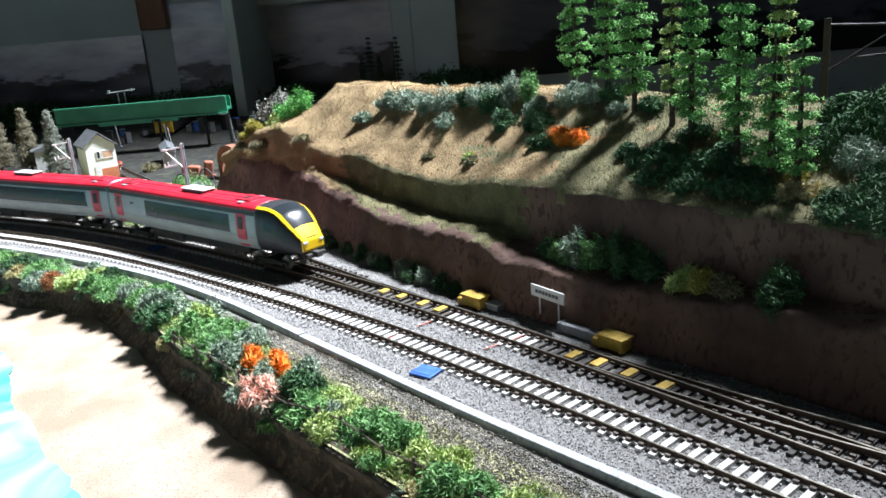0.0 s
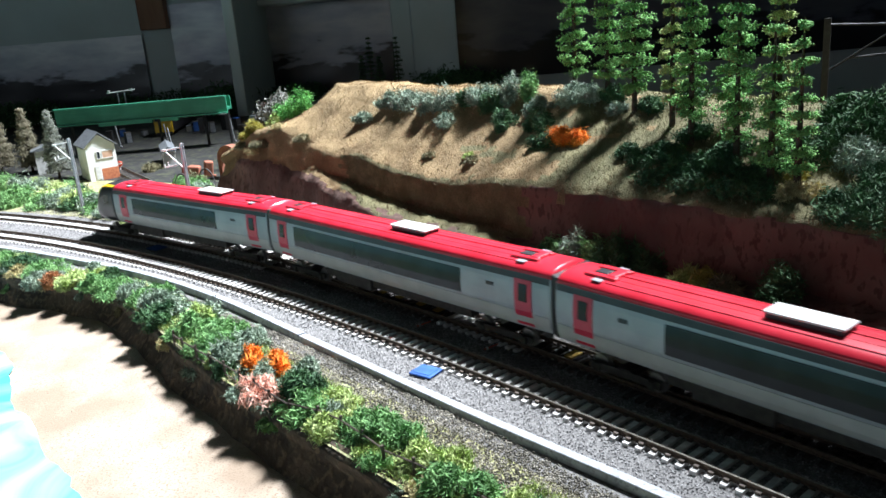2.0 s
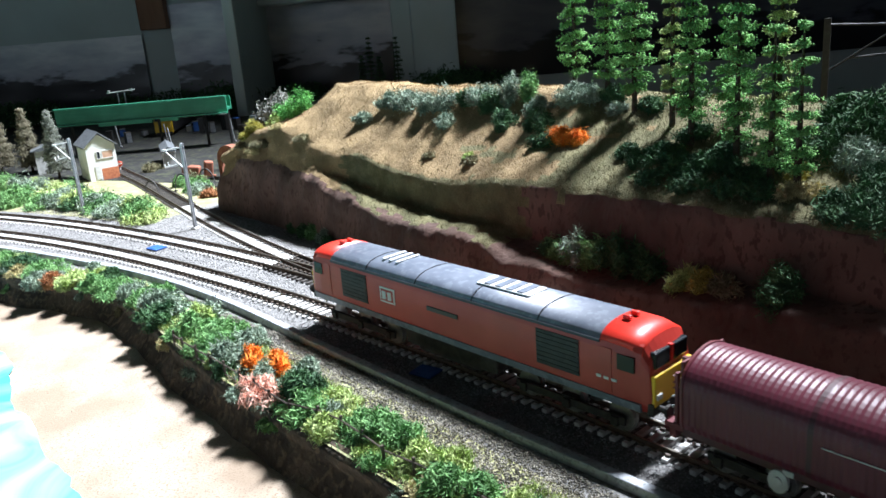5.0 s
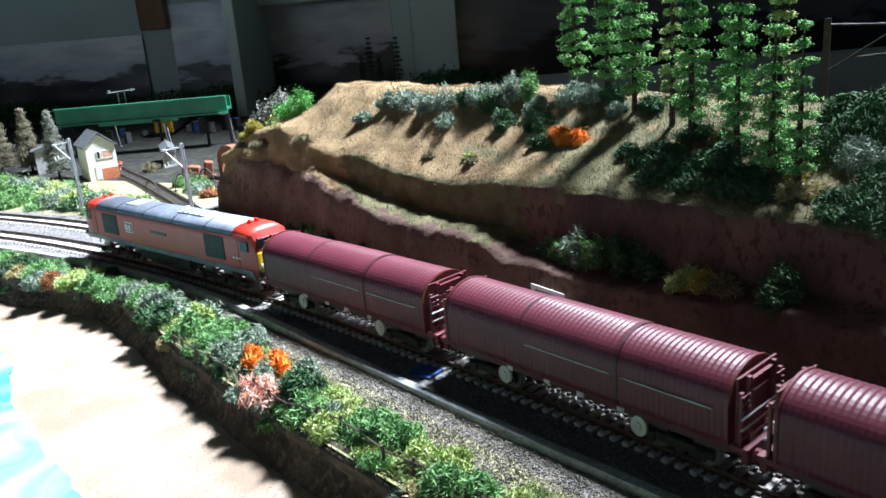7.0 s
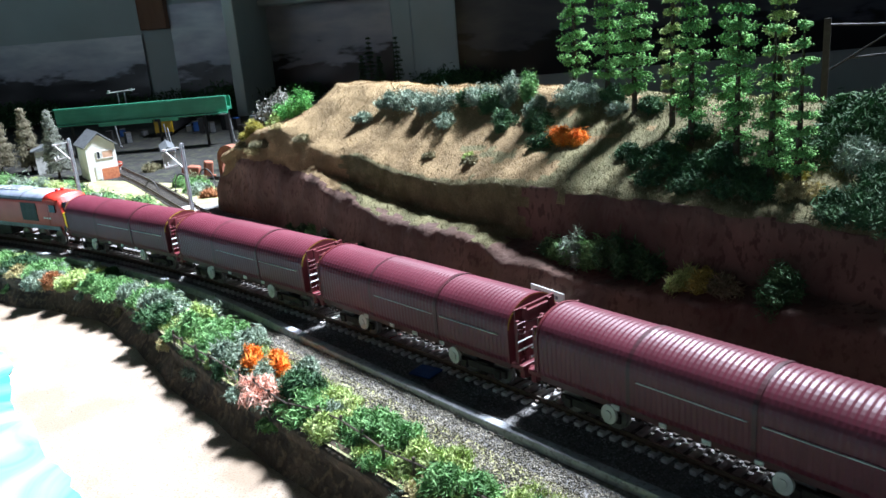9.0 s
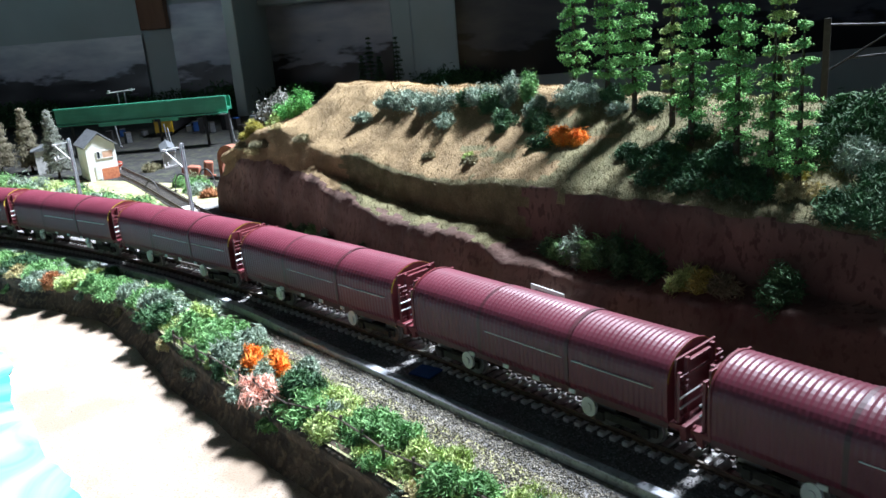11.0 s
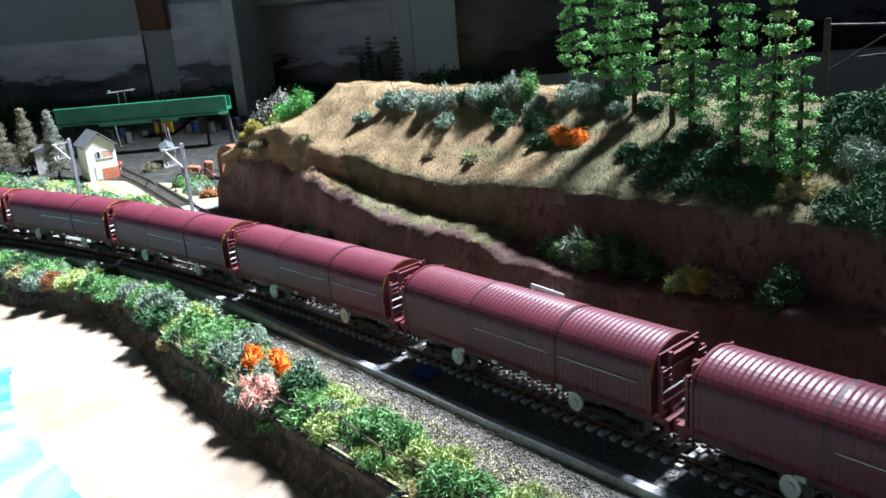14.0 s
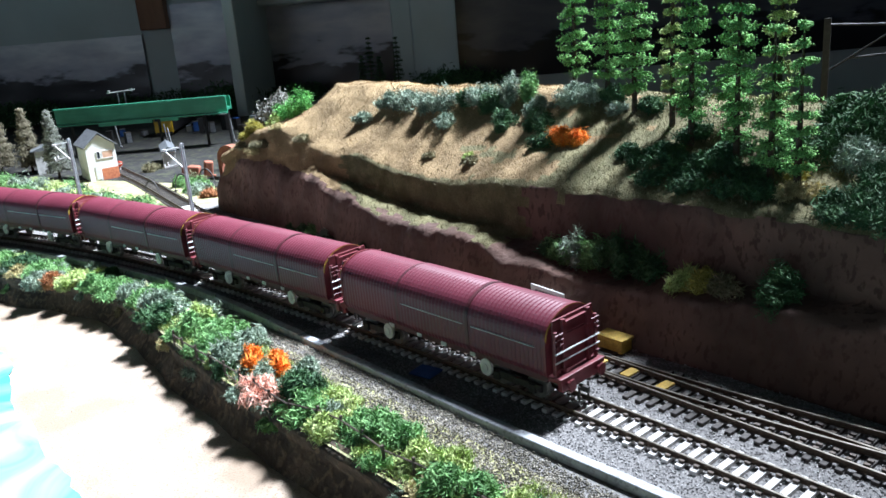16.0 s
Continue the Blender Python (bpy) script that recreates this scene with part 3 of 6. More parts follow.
def tracks():
    white, dark, wide = sleeper_mesh("sleeper", M["concrete"], 0.0133), sleeper_mesh("timber_sleeper", M["timber"], 0.0140), sleeper_mesh("long_timber", M["timber"], 0.0195)
    rng = np.random.default_rng(4)

    def lay(name, label, line, rails, s0, s1, kind_at):
        t = thing(name, label, "railway track", kind="structure")
        for r in rails:
            rail(r, t)
        s = s0
        while s < s1:
            me, w = kind_at(s)
            if me is not None:
                ob = new("sleeper", me)
                ob.parent = t
                ob.matrix_basis = line(s, w) @ pose(0, 0, float(rng.normal(0, 0.0001)), 0, 0, float(rng.normal(0, 0.8)))
            s += PITCH
        return t

    far = np.concatenate([np.arange(-1.6, -0.1, 0.02), np.arange(-0.1, 0.95, 0.008), np.arange(0.95, 3.9, 0.05)])
    near_rails = [NEAR.at(far, w)[0] for w in (-0.00825, 0.00825)]
    lay("near_track", "curved track of dark rails on pale concrete sleepers", lambda s, w: NEAR.place(s, w), near_rails, -0.12, 0.93, lambda s: (white, 0))

    def branch(s):
        return 0.49 * np.maximum(0.0, 0.555 - np.asarray(s, float)) ** 2

    def spur(s):
        d = np.maximum(0.0, np.asarray(s, float) - 0.655)
        return np.where(d < 0.35, 0.42 * d**2, 0.42 * 0.35**2 + 0.294 * (d - 0.35))

    def main_kind(s):
        if 0.375 < s < 0.575:
            return dark if s > 0.47 else wide, float(branch(s)) / 2
        if 0.655 < s < 0.93:
            return dark if s < 0.73 else wide, float(spur(s)) / 2
        return white, 0

    main_rails = [MAIN.at(far, -0.00825)[0], MAIN.at(far, 0.00825)[0]]
    lay("main_track", "second curved track with two dark-sleepered turnouts", lambda s, w: MAIN.place(s, w), main_rails, -0.12, 0.93, main_kind)

    def place_on(fn):
        def f(s, w):
            a, b = xy(s - 0.003, float(fn(s - 0.003))), xy(s + 0.003, float(fn(s + 0.003)))
            return Matrix.Translation(((a[0] + b[0]) / 2, (a[1] + b[1]) / 2, 0)) @ Matrix.Rotation(math.atan2(b[1] - a[1], b[0] - a[0]), 4, "Z")
        return f

    sb = np.arange(-0.33, 0.5401, 0.01)
    cb = MAIN.at(sb, branch(sb))[0]
    tb = np.gradient(cb, axis=0)
    tb /= np.linalg.norm(tb, axis=1)[:, None]
    nb = np.stack([-tb[:, 1], tb[:, 0]], 1)
    k = sb < 0.5
    lay("branch_track", "branch track curving away to the goods yard", place_on(branch), [(cb - nb * 0.00825)[k], cb + nb * 0.00825 + nb * np.where(sb > 0.5, 0.0012, 0)[:, None]], -0.32, 0.378, lambda s: (white if s > 0.1 else dark, 0))
    ss = np.arange(0.70, 1.6, 0.01)
    cs = MAIN.at(ss, spur(ss))[0]
    ts = np.gradient(cs, axis=0)
    ts /= np.linalg.norm(ts, axis=1)[:, None]
    ns = np.stack([-ts[:, 1], ts[:, 0]], 1)
    lay("siding_track", "siding rails leaving the main track at a turnout", place_on(spur), [cs - ns * 0.0076, cs + ns * 0.0094], 0.99, 1.2, lambda s: (dark, 0))
    # sleepers out of sight
    rows_ = []
    for line, spans in ((NEAR, ((-1.5, -0.12), (0.93, 3.8))), (MAIN, ((-1.5, -0.12), (0.93, 3.8)))):
        for a, b in spans:
            rows_ += [line.place(x) for x in np.arange(a, b, 0.0136)]
    v, f = [], []
    base = [(x, y, z) for x in (-0.0016, 0.0016) for y in (-0.0133, 0.0133) for z in (-0.005, -0.0028)]
    quad = [(0, 1, 3, 2), (4, 6, 7, 5), (0, 4, 5, 1), (2, 3, 7, 6), (1, 5, 7, 3)]
    for m in rows_:
        o = len(v)
        v += [tuple(m @ Vector(q)) for q in base]
        f += [tuple(o + i for i in q) for q in quad]
    tagged(mesh_object("distant_sleepers", v, f, M["concrete"]), "pale sleepers of the tracks beyond", "sleepers", kind="stuff")

    # cable trough beside the near track
    st = np.arange(-1.2, 1.6, 0.012)
    off = np.interp(st, [-0.3, 0.05, 0.16, 0.25, 0.33, 0.42, 0.48, 0.54, 0.65, 0.73, 0.80, 1.6], [-0.096, -0.0895, -0.083, -0.0775, -0.0745, -0.0755, -0.0795, -0.083, -0.084, -0.081, -0.0755, -0.074])
    off = np.convolve(np.pad(off, 4, mode="edge"), np.ones(9) / 9, "valid")
    trough = thing("cable_trough", "long pale grey lineside cable trough", "cable trough", kind="structure")
    cuts = list(range(0, len(st), 24))
    for a in cuts:
        b = min(a + 25, len(st))
        if b - a < 3:
            continue
        p, _ = MAIN.at(st[a:b], off[a:b])
        t = np.gradient(p, axis=0)
        t /= np.linalg.norm(t, axis=1)[:, None]
        n = np.stack([-t[:, 1], t[:, 0]], 1)
        p[0] += t[0] * 0.0005
        lift = float(rng.normal(0, 0.0003))
        sec = [[(*(p[i] + n[i] * w), z + lift) for w, z in ((-0.0026, -0.006), (-0.0026, 0.0002), (-0.0023, 0.0006), (0.0023, 0.0006), (0.0026, 0.0002), (0.0026, -0.006))] for i in range(len(p))]
        part("trough_length", loft(sec), M["trough"], trough)


def lineside():
    # blue covers
    for s, w, sx, a in ((0.629, -0.0645, 0.0145, 12), (0.221, -0.020, 0.016, 0)):
        m = MAIN.place(s, w)
        c = thing("cable_cover", "flat blue plastic cover lying on the ballast", "cover", m @ pose(0, 0, -0.004, 0, 0, a), group="blue covers")
        part("plate", boxes((0, 0, 0.0008, sx, 0.0125, 0.0012), bevel=0.0003), M["blue"], c)
        part("rim", boxes((0, 0, 0.0015, sx * 0.75, 0.009, 0.0003)), M["blue"], c)
    # point actuators between the rails and machines beside them
    for s, w in ((0.506, 0.005), (0.525, 0.005), (0.548, 0.004), (0.566, 0.003), (0.680, 0.001), (0.697, 0.002), (0.717, 0.0025), (0.739, 0.002)):
        c = thing("stretcher_cover", "small yellow cover between the turnout rails", "point cover", MAIN.place(s, w, -0.0028), group="yellow stretcher covers")
        part("lid", boxes((0, 0, 0.0009, 0.0056, 0.0100, 0.0016), bevel=0.0005), M["yellow"], c)
        part("flange", boxes((0, 0, 0.0002, 0.0074, 0.0118, 0.0006)), M["timber"], c)
    for s, w in ((0.578, 0.0235), (0.690, 0.0250)):
        c = thing("point_machine", "yellow point machine box beside the turnout", "point machine", MAIN.place(s, w, -0.0045), group="point machines")
        part("casing", boxes((0, 0, 0.0045, 0.017, 0.010, 0.008), bevel=0.0012), M["yellow"], c)
        part("lid", boxes((0, 0, 0.0088, 0.0185, 0.0112, 0.0014), bevel=0.0004), M["yellow"], c)
        part("motor_end", boxes((-0.0105, -0.0015, 0.0032, 0.006, 0.006, 0.005), bevel=0.0008), M["yellow"], c)
        part("bracket", boxes((0.0, -0.0075, 0.0012, 0.012, 0.006, 0.0016), bevel=0.0003), M["black"], c)
    c = thing("equipment_case", "low grey lineside equipment case", "equipment case", MAIN.place(0.592, 0.0285, -0.0045))
    part("case", boxes((0, 0, 0.0022, 0.010, 0.0075, 0.004), bevel=0.0005), M["pewter"], c)
    part("lid", boxes((0, 0, 0.0046, 0.011, 0.0084, 0.001), bevel=0.0003), M["off_white"], c)
    c = thing("conduit_trunk", "long dark grey conduit trunk by the cutting wall", "conduit", MAIN.place(0.664, 0.0275, -0.0045))
    part("trunk", boxes((0, 0, 0.003, 0.030, 0.006, 0.006), bevel=0.001), M["pewter"], c)
    part("end_cap", boxes((-0.0158, 0, 0.003, 0.002, 0.0068, 0.0068), bevel=0.0006), M["pewter"], c)
    for s, w in ((0.574, -0.0175), (0.5735, 0.0), (0.634, -0.0165), (0.637, 0.001), (0.575, -0.047), (0.632, -0.038)):
        c = thing("point_rod", "thin red rod lying across the ballast", "rod", MAIN.place(s, w, -0.0032) @ pose(0, 0, 0, 0, 0, 86), group="red rods")
        part("rod", rods(0.0005, ((-0.007, 0, 0), (0.007, 0, 0))), M["red_paint"], c)
        part("clip", boxes((0.005, 0, 0, 0.0012, 0.0016, 0.0014), (-0.005, 0, 0, 0.0012, 0.0016, 0.0014)), M["off_white"], c)
    # name board
    c = thing("station_sign", "pale lineside name board on two posts", "sign", MAIN.place(0.636, 0.030, -0.0045) @ pose(0, 0, 0, 0, 0, -6))
    part("board", boxes((0, 0, 0.0200, 0.0295, 0.0012, 0.0075), bevel=0.0003), M["sign"], c)
    part("post", rods(0.0006, ((-0.0085, 0.001, 0), (-0.0085, 0.001, 0.022))), M["off_white"], c)
    part("post", rods(0.0006, ((0.0085, 0.001, 0), (0.0085, 0.001, 0.022))), M["off_white"], c)
    part("lettering", boxes(*[(-0.009 + 0.0030 * i, -0.0008, 0.0202, 0.0022, 0.0003, 0.0022) for i in range(7)]), M["ink"], c, "dark unreadable lettering")
    # catenary masts
    for s_xy, turn, hh in (((-0.41, 0.898), 150, 0.088), ((-0.248, 0.78), 146, 0.088)):
        c = thing("catenary_mast", "grey galvanised catenary mast with a cantilever arm", "catenary mast", Matrix.Translation((*s_xy, -0.0045)) @ pose(0, 0, 0, 0, 0, turn), group="catenary masts")
        for y in (-0.0012, 0.0012):
            part("flange", boxes((0, y, hh / 2, 0.0028, 0.0004, hh)), M["galv"], c)
        part("web", boxes((0, 0, hh / 2, 0.0006, 0.0020, hh)), M["galv"], c)
        part("footing", boxes((0, 0, 0.0012, 0.007, 0.007, 0.0024), bevel=0.0008), M["concrete"], c)
        part("top_arm", rods(0.0007, ((0, 0, hh - 0.004), (0.028, 0, hh - 0.008))), M["white"], c)
        part("strut", rods(0.0006, ((0, 0, hh - 0.026), (0.026, 0, hh - 0.009))), M["white"], c)
        part("registration_arm", rods(0.0006, ((0.008, 0, hh - 0.021), (0.030, 0, hh - 0.026))), M["white"], c)
        part("dropper", rods(0.0006, ((0.024, 0, hh - 0.0245), (0.025, 0, hh - 0.020)), ((0.030, 0, hh - 0.026), (0.031, 0, hh - 0.022))), M["white"], c)
        part("insulator", rods(0.0013, ((0.026, 0, hh - 0.0078), (0.030, 0, hh - 0.0082)), seg=8), M["white"], c)
    # dark mast on the hill
    c = thing("catenary_mast", "dark catenary mast with a lattice arm above the hill", "catenary mast", Matrix.Translation((0.376, 0.76, 0.02)) @ pose(0, 0, 0, 0, 0, -30))
    part("mast", boxes((0, 0, 0.066, 0.006, 0.006, 0.132)), M["black"], c)
    part("top_arm", rods(0.0012, ((0, 0, 0.126), (0.09, 0, 0.122))), M["black"], c)
    part("strut", rods(0.0010, ((0.004, 0, 0.085), (0.06, 0, 0.122)), ((0.02, 0, 0.095), (0.08, 0, 0.10))), M["black"], c)


# ---- trains ----
def ring(x, prof, scale_y=1.0, drop=0.0, floor_z=None):
    """A mirrored cross-section at x from a half profile of (half width, height), from the sill up to the crown."""
    pts = [(x, y * scale_y, z - drop) for y, z in prof]
    return pts + [(x, -y * scale_y, z - drop) for y, z in reversed(prof)]


def side_panel(prof, x0, x1, z0, z1, out, seg=1):
    """Two thin raised panels that follow the sides of a body, one for each side."""
    made = []
    zs = np.linspace(z0, z1, 4)
    py, pz = [c[0] for c in prof], [c[1] for c in prof]
    for sg in (-1, 1):
        bm = bmesh.new()
        made.append(bm)
        grid = []
        for x in (x0, x1):
            col = []
            for z in zs:
                y = float(np.interp(z, pz, py))
                col.append((bm.verts.new((x, sg * (y + out), z)), bm.verts.new((x, sg * (y - 0.0006), z))))
            grid.append(col)
        a, b = grid
        for i in range(3):
            bm.faces.new((a[i][0], b[i][0], b[i + 1][0], a[i + 1][0]))
            bm.faces.new((a[i][0], a[i + 1][0], a[i + 1][1], a[i][1]))
            bm.faces.new((b[i][0], b[i][1], b[i + 1][1], b[i + 1][0]))
        bm.faces.new((a[0][0], a[0][1], b[0][1], b[0][0]))
        bm.faces.new((a[3][0], b[3][0], b[3][1], a[3][1]))
    return made


def bogie(parent, x, axles, r, half=0.0125, base=0.034, wheel_mat="wheel"):
    b = part("bogie", boxes((x, half, r + 0.0005, base + 0.010, 0.0016, 0.004), (x, -half, r + 0.0005, base + 0.010, 0.0016, 0.004), (x, 0, r + 0.001, 0.008, 2 * half, 0.004),
                            *[(x + d, sg * (half + 0.0012), r, 0.004, 0.002, 0.0045) for d in np.linspace(-base / 2, base / 2, axles) for sg in (-1, 1)], bevel=0.0003), M["under"], parent)
    for d in np.linspace(-base / 2, base / 2, axles):
        bm = bmesh.new()
        rod(bm, (x + d, -0.0098, r), (x + d, 0.0098, r), 0.0012, 8)
        for sg in (-1, 1):
            rod(bm, (x + d, sg * 0.0072, r), (x + d, sg * 0.0094, r), r, 18)
            rod(bm, (x + d, sg * 0.0068, r), (x + d, sg * 0.0074, r), r + 0.0007, 18)
        part("wheelset", bm, M[wheel_mat], b, "grey steel wheelset")
    return b


def stand(vehicle, low, high):
    """Set the heights of a vehicle's body over its running gear: low and high are matching levels above the rail."""
    for p in vehicle.children_recursive:
        if p.type == "MESH" and not p.name.startswith(("bogie", "wheelset", "hook")):
            co = np.empty(len(p.data.vertices) * 3, np.float32)
            p.data.vertices.foreach_get("co", co)
            co[2::3] = np.interp(co[2::3], low, high)
            p.data.vertices.foreach_set("co", co)
            p.data.update()


CAR = [(0.0150, 0.0085), (0.0168, 0.0130), (0.0178, 0.0200), (0.0179, 0.0260), (0.0173, 0.0340), (0.0163, 0.0400)]
CAR_TOP = [(0.0163, 0.0400), (0.0150, 0.0440), (0.0125, 0.0468), (0.0085, 0.0486), (0.0040, 0.0494), (0.0, 0.0496)]


def coach(label, front=0, turned=False):
    """A coach of the fast unit. front: 1 or -1 puts a driving cab at that end; turned: the blank panel lies ahead of the windows."""
    c = thing("passenger_coach", label, "train coach", group="red-roofed passenger train")
    half = 0.1405
    lo, hi = (-half, half) if not front else ((-half, half - 0.046) if front > 0 else (-half + 0.046, half))
    xs = (lo, lo + 0.0015, hi - 0.0015, hi)
    sc = (0.97, 1.0, 1.0, 0.97)
    part("body", loft([ring(x, CAR, k) for x, k in zip(xs, sc)]), M["silver"], c, smooth=False)
    part("roof", loft([[(x, y * k, z) for y, z in CAR_TOP] + [(x, -y * k, z) for y, z in reversed(CAR_TOP[:-1])] for x, k in zip(xs, sc)]), M["train_red"], c, "glossy red roof", smooth=True)
    part("cantrail", side_panel([(0.0179, 0.026), (0.0163, 0.040)], lo + 0.001, hi - 0.001, 0.0366, 0.0402, 0.0004), M["charcoal"], c, "charcoal cantrail band")
    part("lower_panel", side_panel(CAR, lo + 0.001, hi - 0.001, 0.0095, 0.0180, 0.0003), M["pale_side"], c, "pale lower side panel")
    w0, w1 = (lo + 0.035, hi - 0.068) if turned else (lo + 0.068, hi - 0.035)
    part("window_band", side_panel(CAR, w0, w1, 0.0200, 0.0348, 0.0004), M["glass"], c, "dark continuous window band")
    for x in (lo + 0.019, hi - 0.019):
        d = part("door", side_panel(CAR, x - 0.0062, x + 0.0062, 0.0100, 0.0370, 0.0006), M["door_red"], c, "deep red door")
        part("door_window", side_panel(CAR, x - 0.0030, x + 0.0030, 0.0245, 0.0345, 0.0009), M["glass"], d)
    x = hi - 0.044 if turned else lo + 0.044
    part("side_mark", side_panel(CAR, x - 0.0028, x + 0.0028, 0.0292, 0.0312, 0.0004), M["charcoal"], c, "small dark unreadable mark")
    for i in range(5):
        y = (i - 2) * 0.0052
        part("roof_rib", boxes(((lo + hi) / 2, y, 0.0496 - 0.0011 * abs(i - 2) ** 1.4 * 0.6, (hi - lo) * 0.80, 0.0010, 0.0010), bevel=0.0002), M["train_red"], c)
    x = {1: lo + 0.133, -1: lo + 0.147}.get(front, hi - 0.126 if turned else lo + 0.126)
    unit = part("roof_unit", boxes((x, 0, 0.0503, 0.033, 0.0120, 0.0026)), M["charcoal"], c, "dark-sided rooftop unit")
    part("unit_lid", boxes((x, 0, 0.0521, 0.0345, 0.0132, 0.0011), bevel=0.0004), M["off_white"], unit, "white lid")
    for x in (lo + 0.022, hi - 0.026):
        part("roof_pod", boxes((x, 0.006, 0.0492, 0.020, 0.004, 0.0026), (x, -0.006, 0.0492, 0.020, 0.004, 0.0026), (x + 0.006, 0, 0.0500, 0.006, 0.012, 0.0018), bevel=0.0006), M["train_red"], c)
        part("roof_vent", boxes((x - 0.003, 0.0, 0.0497, 0.0085, 0.0062, 0.0012), bevel=0.0003), M["charcoal"], c)
        part("roof_grille", boxes((x + 0.001, -0.0104, 0.0484, 0.0060, 0.0034, 0.0010), (x + 0.001, 0.0104, 0.0484, 0.0060, 0.0034, 0.0010)), M["silver"], c)
    for x in (lo, hi):
        if front and ((x == hi) == (front > 0)):
            continue
        part("gangway", boxes((x + (0.0012 if x > 0 else -0.0012), 0, 0.0265, 0.0030, 0.031, 0.036), bevel=0.0006), M["black"], c)
    part("underframe", boxes((0, 0, 0.0075, 0.15, 0.026, 0.008), (0.02, 0.011, 0.0065, 0.05, 0.008, 0.009), (-0.04, -0.011, 0.0065, 0.04, 0.008, 0.009), (0, 0, 0.0100, 0.26, 0.022, 0.003), bevel=0.0006), M["under"], c)
    for x in (-0.1, 0.1):
        bogie(c, x, 2, 0.0052)
    if front:
        nose(c, front, hi if front > 0 else -lo)
    stand(c, [0, 0.0085, 0.040, 0.0496, 0.060], [0.004, 0.0150, 0.0466, 0.0520, 0.0624])
    return c


def nose(c, front, x0):
    """The raked driving cab: charcoal shell, yellow surround and face, dark windscreen."""
    n = 14
    secs, top = [], []
    full = CAR + CAR_TOP[1:]
    for i in range(n + 1):
        k = i / n
        x = x0 + 0.046 * k
        crown = 0.0496 - 0.001 * k - 0.0275 * max(0.0, (k - 0.25) / 0.75) ** 1.7
        narrow = 1 - 0.04 * k - 0.30 * max(0.0, (k - 0.55) / 0.45) ** 2
        sill = 0.0085 + 0.001 * k
        ringp = []
        for y, z in full:
            zz = sill + (z - 0.0085) * (crown - sill) / (0.0496 - 0.0085)
            ringp.append((y * narrow, zz))
        secs.append([(front * x, y, z) for y, z in ringp] + [(front * x, -y, z) for y, z in reversed(ringp[:-1])])
    part("cab_shell", loft(secs), M["charcoal"], c, "charcoal raked cab shell", smooth=True)
    m = len(full)
    total = 2 * m - 1

    def skin(name, i0, i1, j0, j1, out, mat, label):
        bm = bmesh.new()
        rows_ = []
        for i in range(i0, i1 + 1):
            row = []
            for j in range(j0, j1 + 1):
                x, y, z = secs[i][j]
                lift = out
                row.append(bm.verts.new((x + front * lift * 0.5, y * (1 + lift / 0.03), z + lift)))
            rows_.append(row)
        for a, b in zip(rows_, rows_[1:]):
            for q in range(len(a) - 1):
                bm.faces.new((a[q], a[q + 1], b[q + 1], b[q]))
        return part(name, bm, mat, c, label, smooth=True)

    mid = m - 1
    skin("windscreen", 5, 12, mid - 3, mid + 3, 0.0006, M["glass"], "dark raked windscreen")
    skin("yellow_stripe", 0, 14, mid - 4, mid - 3, 0.0007, M["yellow_paint"], "yellow stripe round the windscreen")
    skin("yellow_stripe", 0, 14, mid + 3, mid + 4, 0.0007, M["yellow_paint"], "yellow stripe round the windscreen")
    skin("yellow_face", 12, 14, mid - 3, mid + 3, 0.0008, M["yellow_paint"], "warning yellow front panel")
    skin("side_window", 3, 6, 3, 4, 0.0005, M["glass"], "")
    skin("side_window", 3, 6, total - 5, total - 4, 0.0005, M["glass"], "")
    xe = front * (x0 + 0.046)
    part("nose_front", boxes((xe, 0, 0.0158, 0.004, 0.0215, 0.0100), bevel=0.0018), M["yellow_paint"], c, "warning yellow nose front")
    for y in (-0.008, 0.008):
        part("headlight", boxes((xe + front * 0.0018, y, 0.0180, 0.0014, 0.0042, 0.0022), bevel=0.0005), M["off_white"], c, "pale headlight")
    part("coupler", boxes((xe + front * 0.004, 0, 0.0085, 0.008, 0.006, 0.004), (xe + front * 0.001, 0, 0.0075, 0.006, 0.018, 0.003), bevel=0.0006), M["under"], c)


LOCO = [(0.0165, 0.0105), (0.0172, 0.0150), (0.0173, 0.0300), (0.0171, 0.0385), (0.0165, 0.0420)]
LOCO_TOP = [(0.0165, 0.0420), (0.0150, 0.0460), (0.0120, 0.0490), (0.0080, 0.0508), (0.0040, 0.0515), (0.0, 0.0517)]


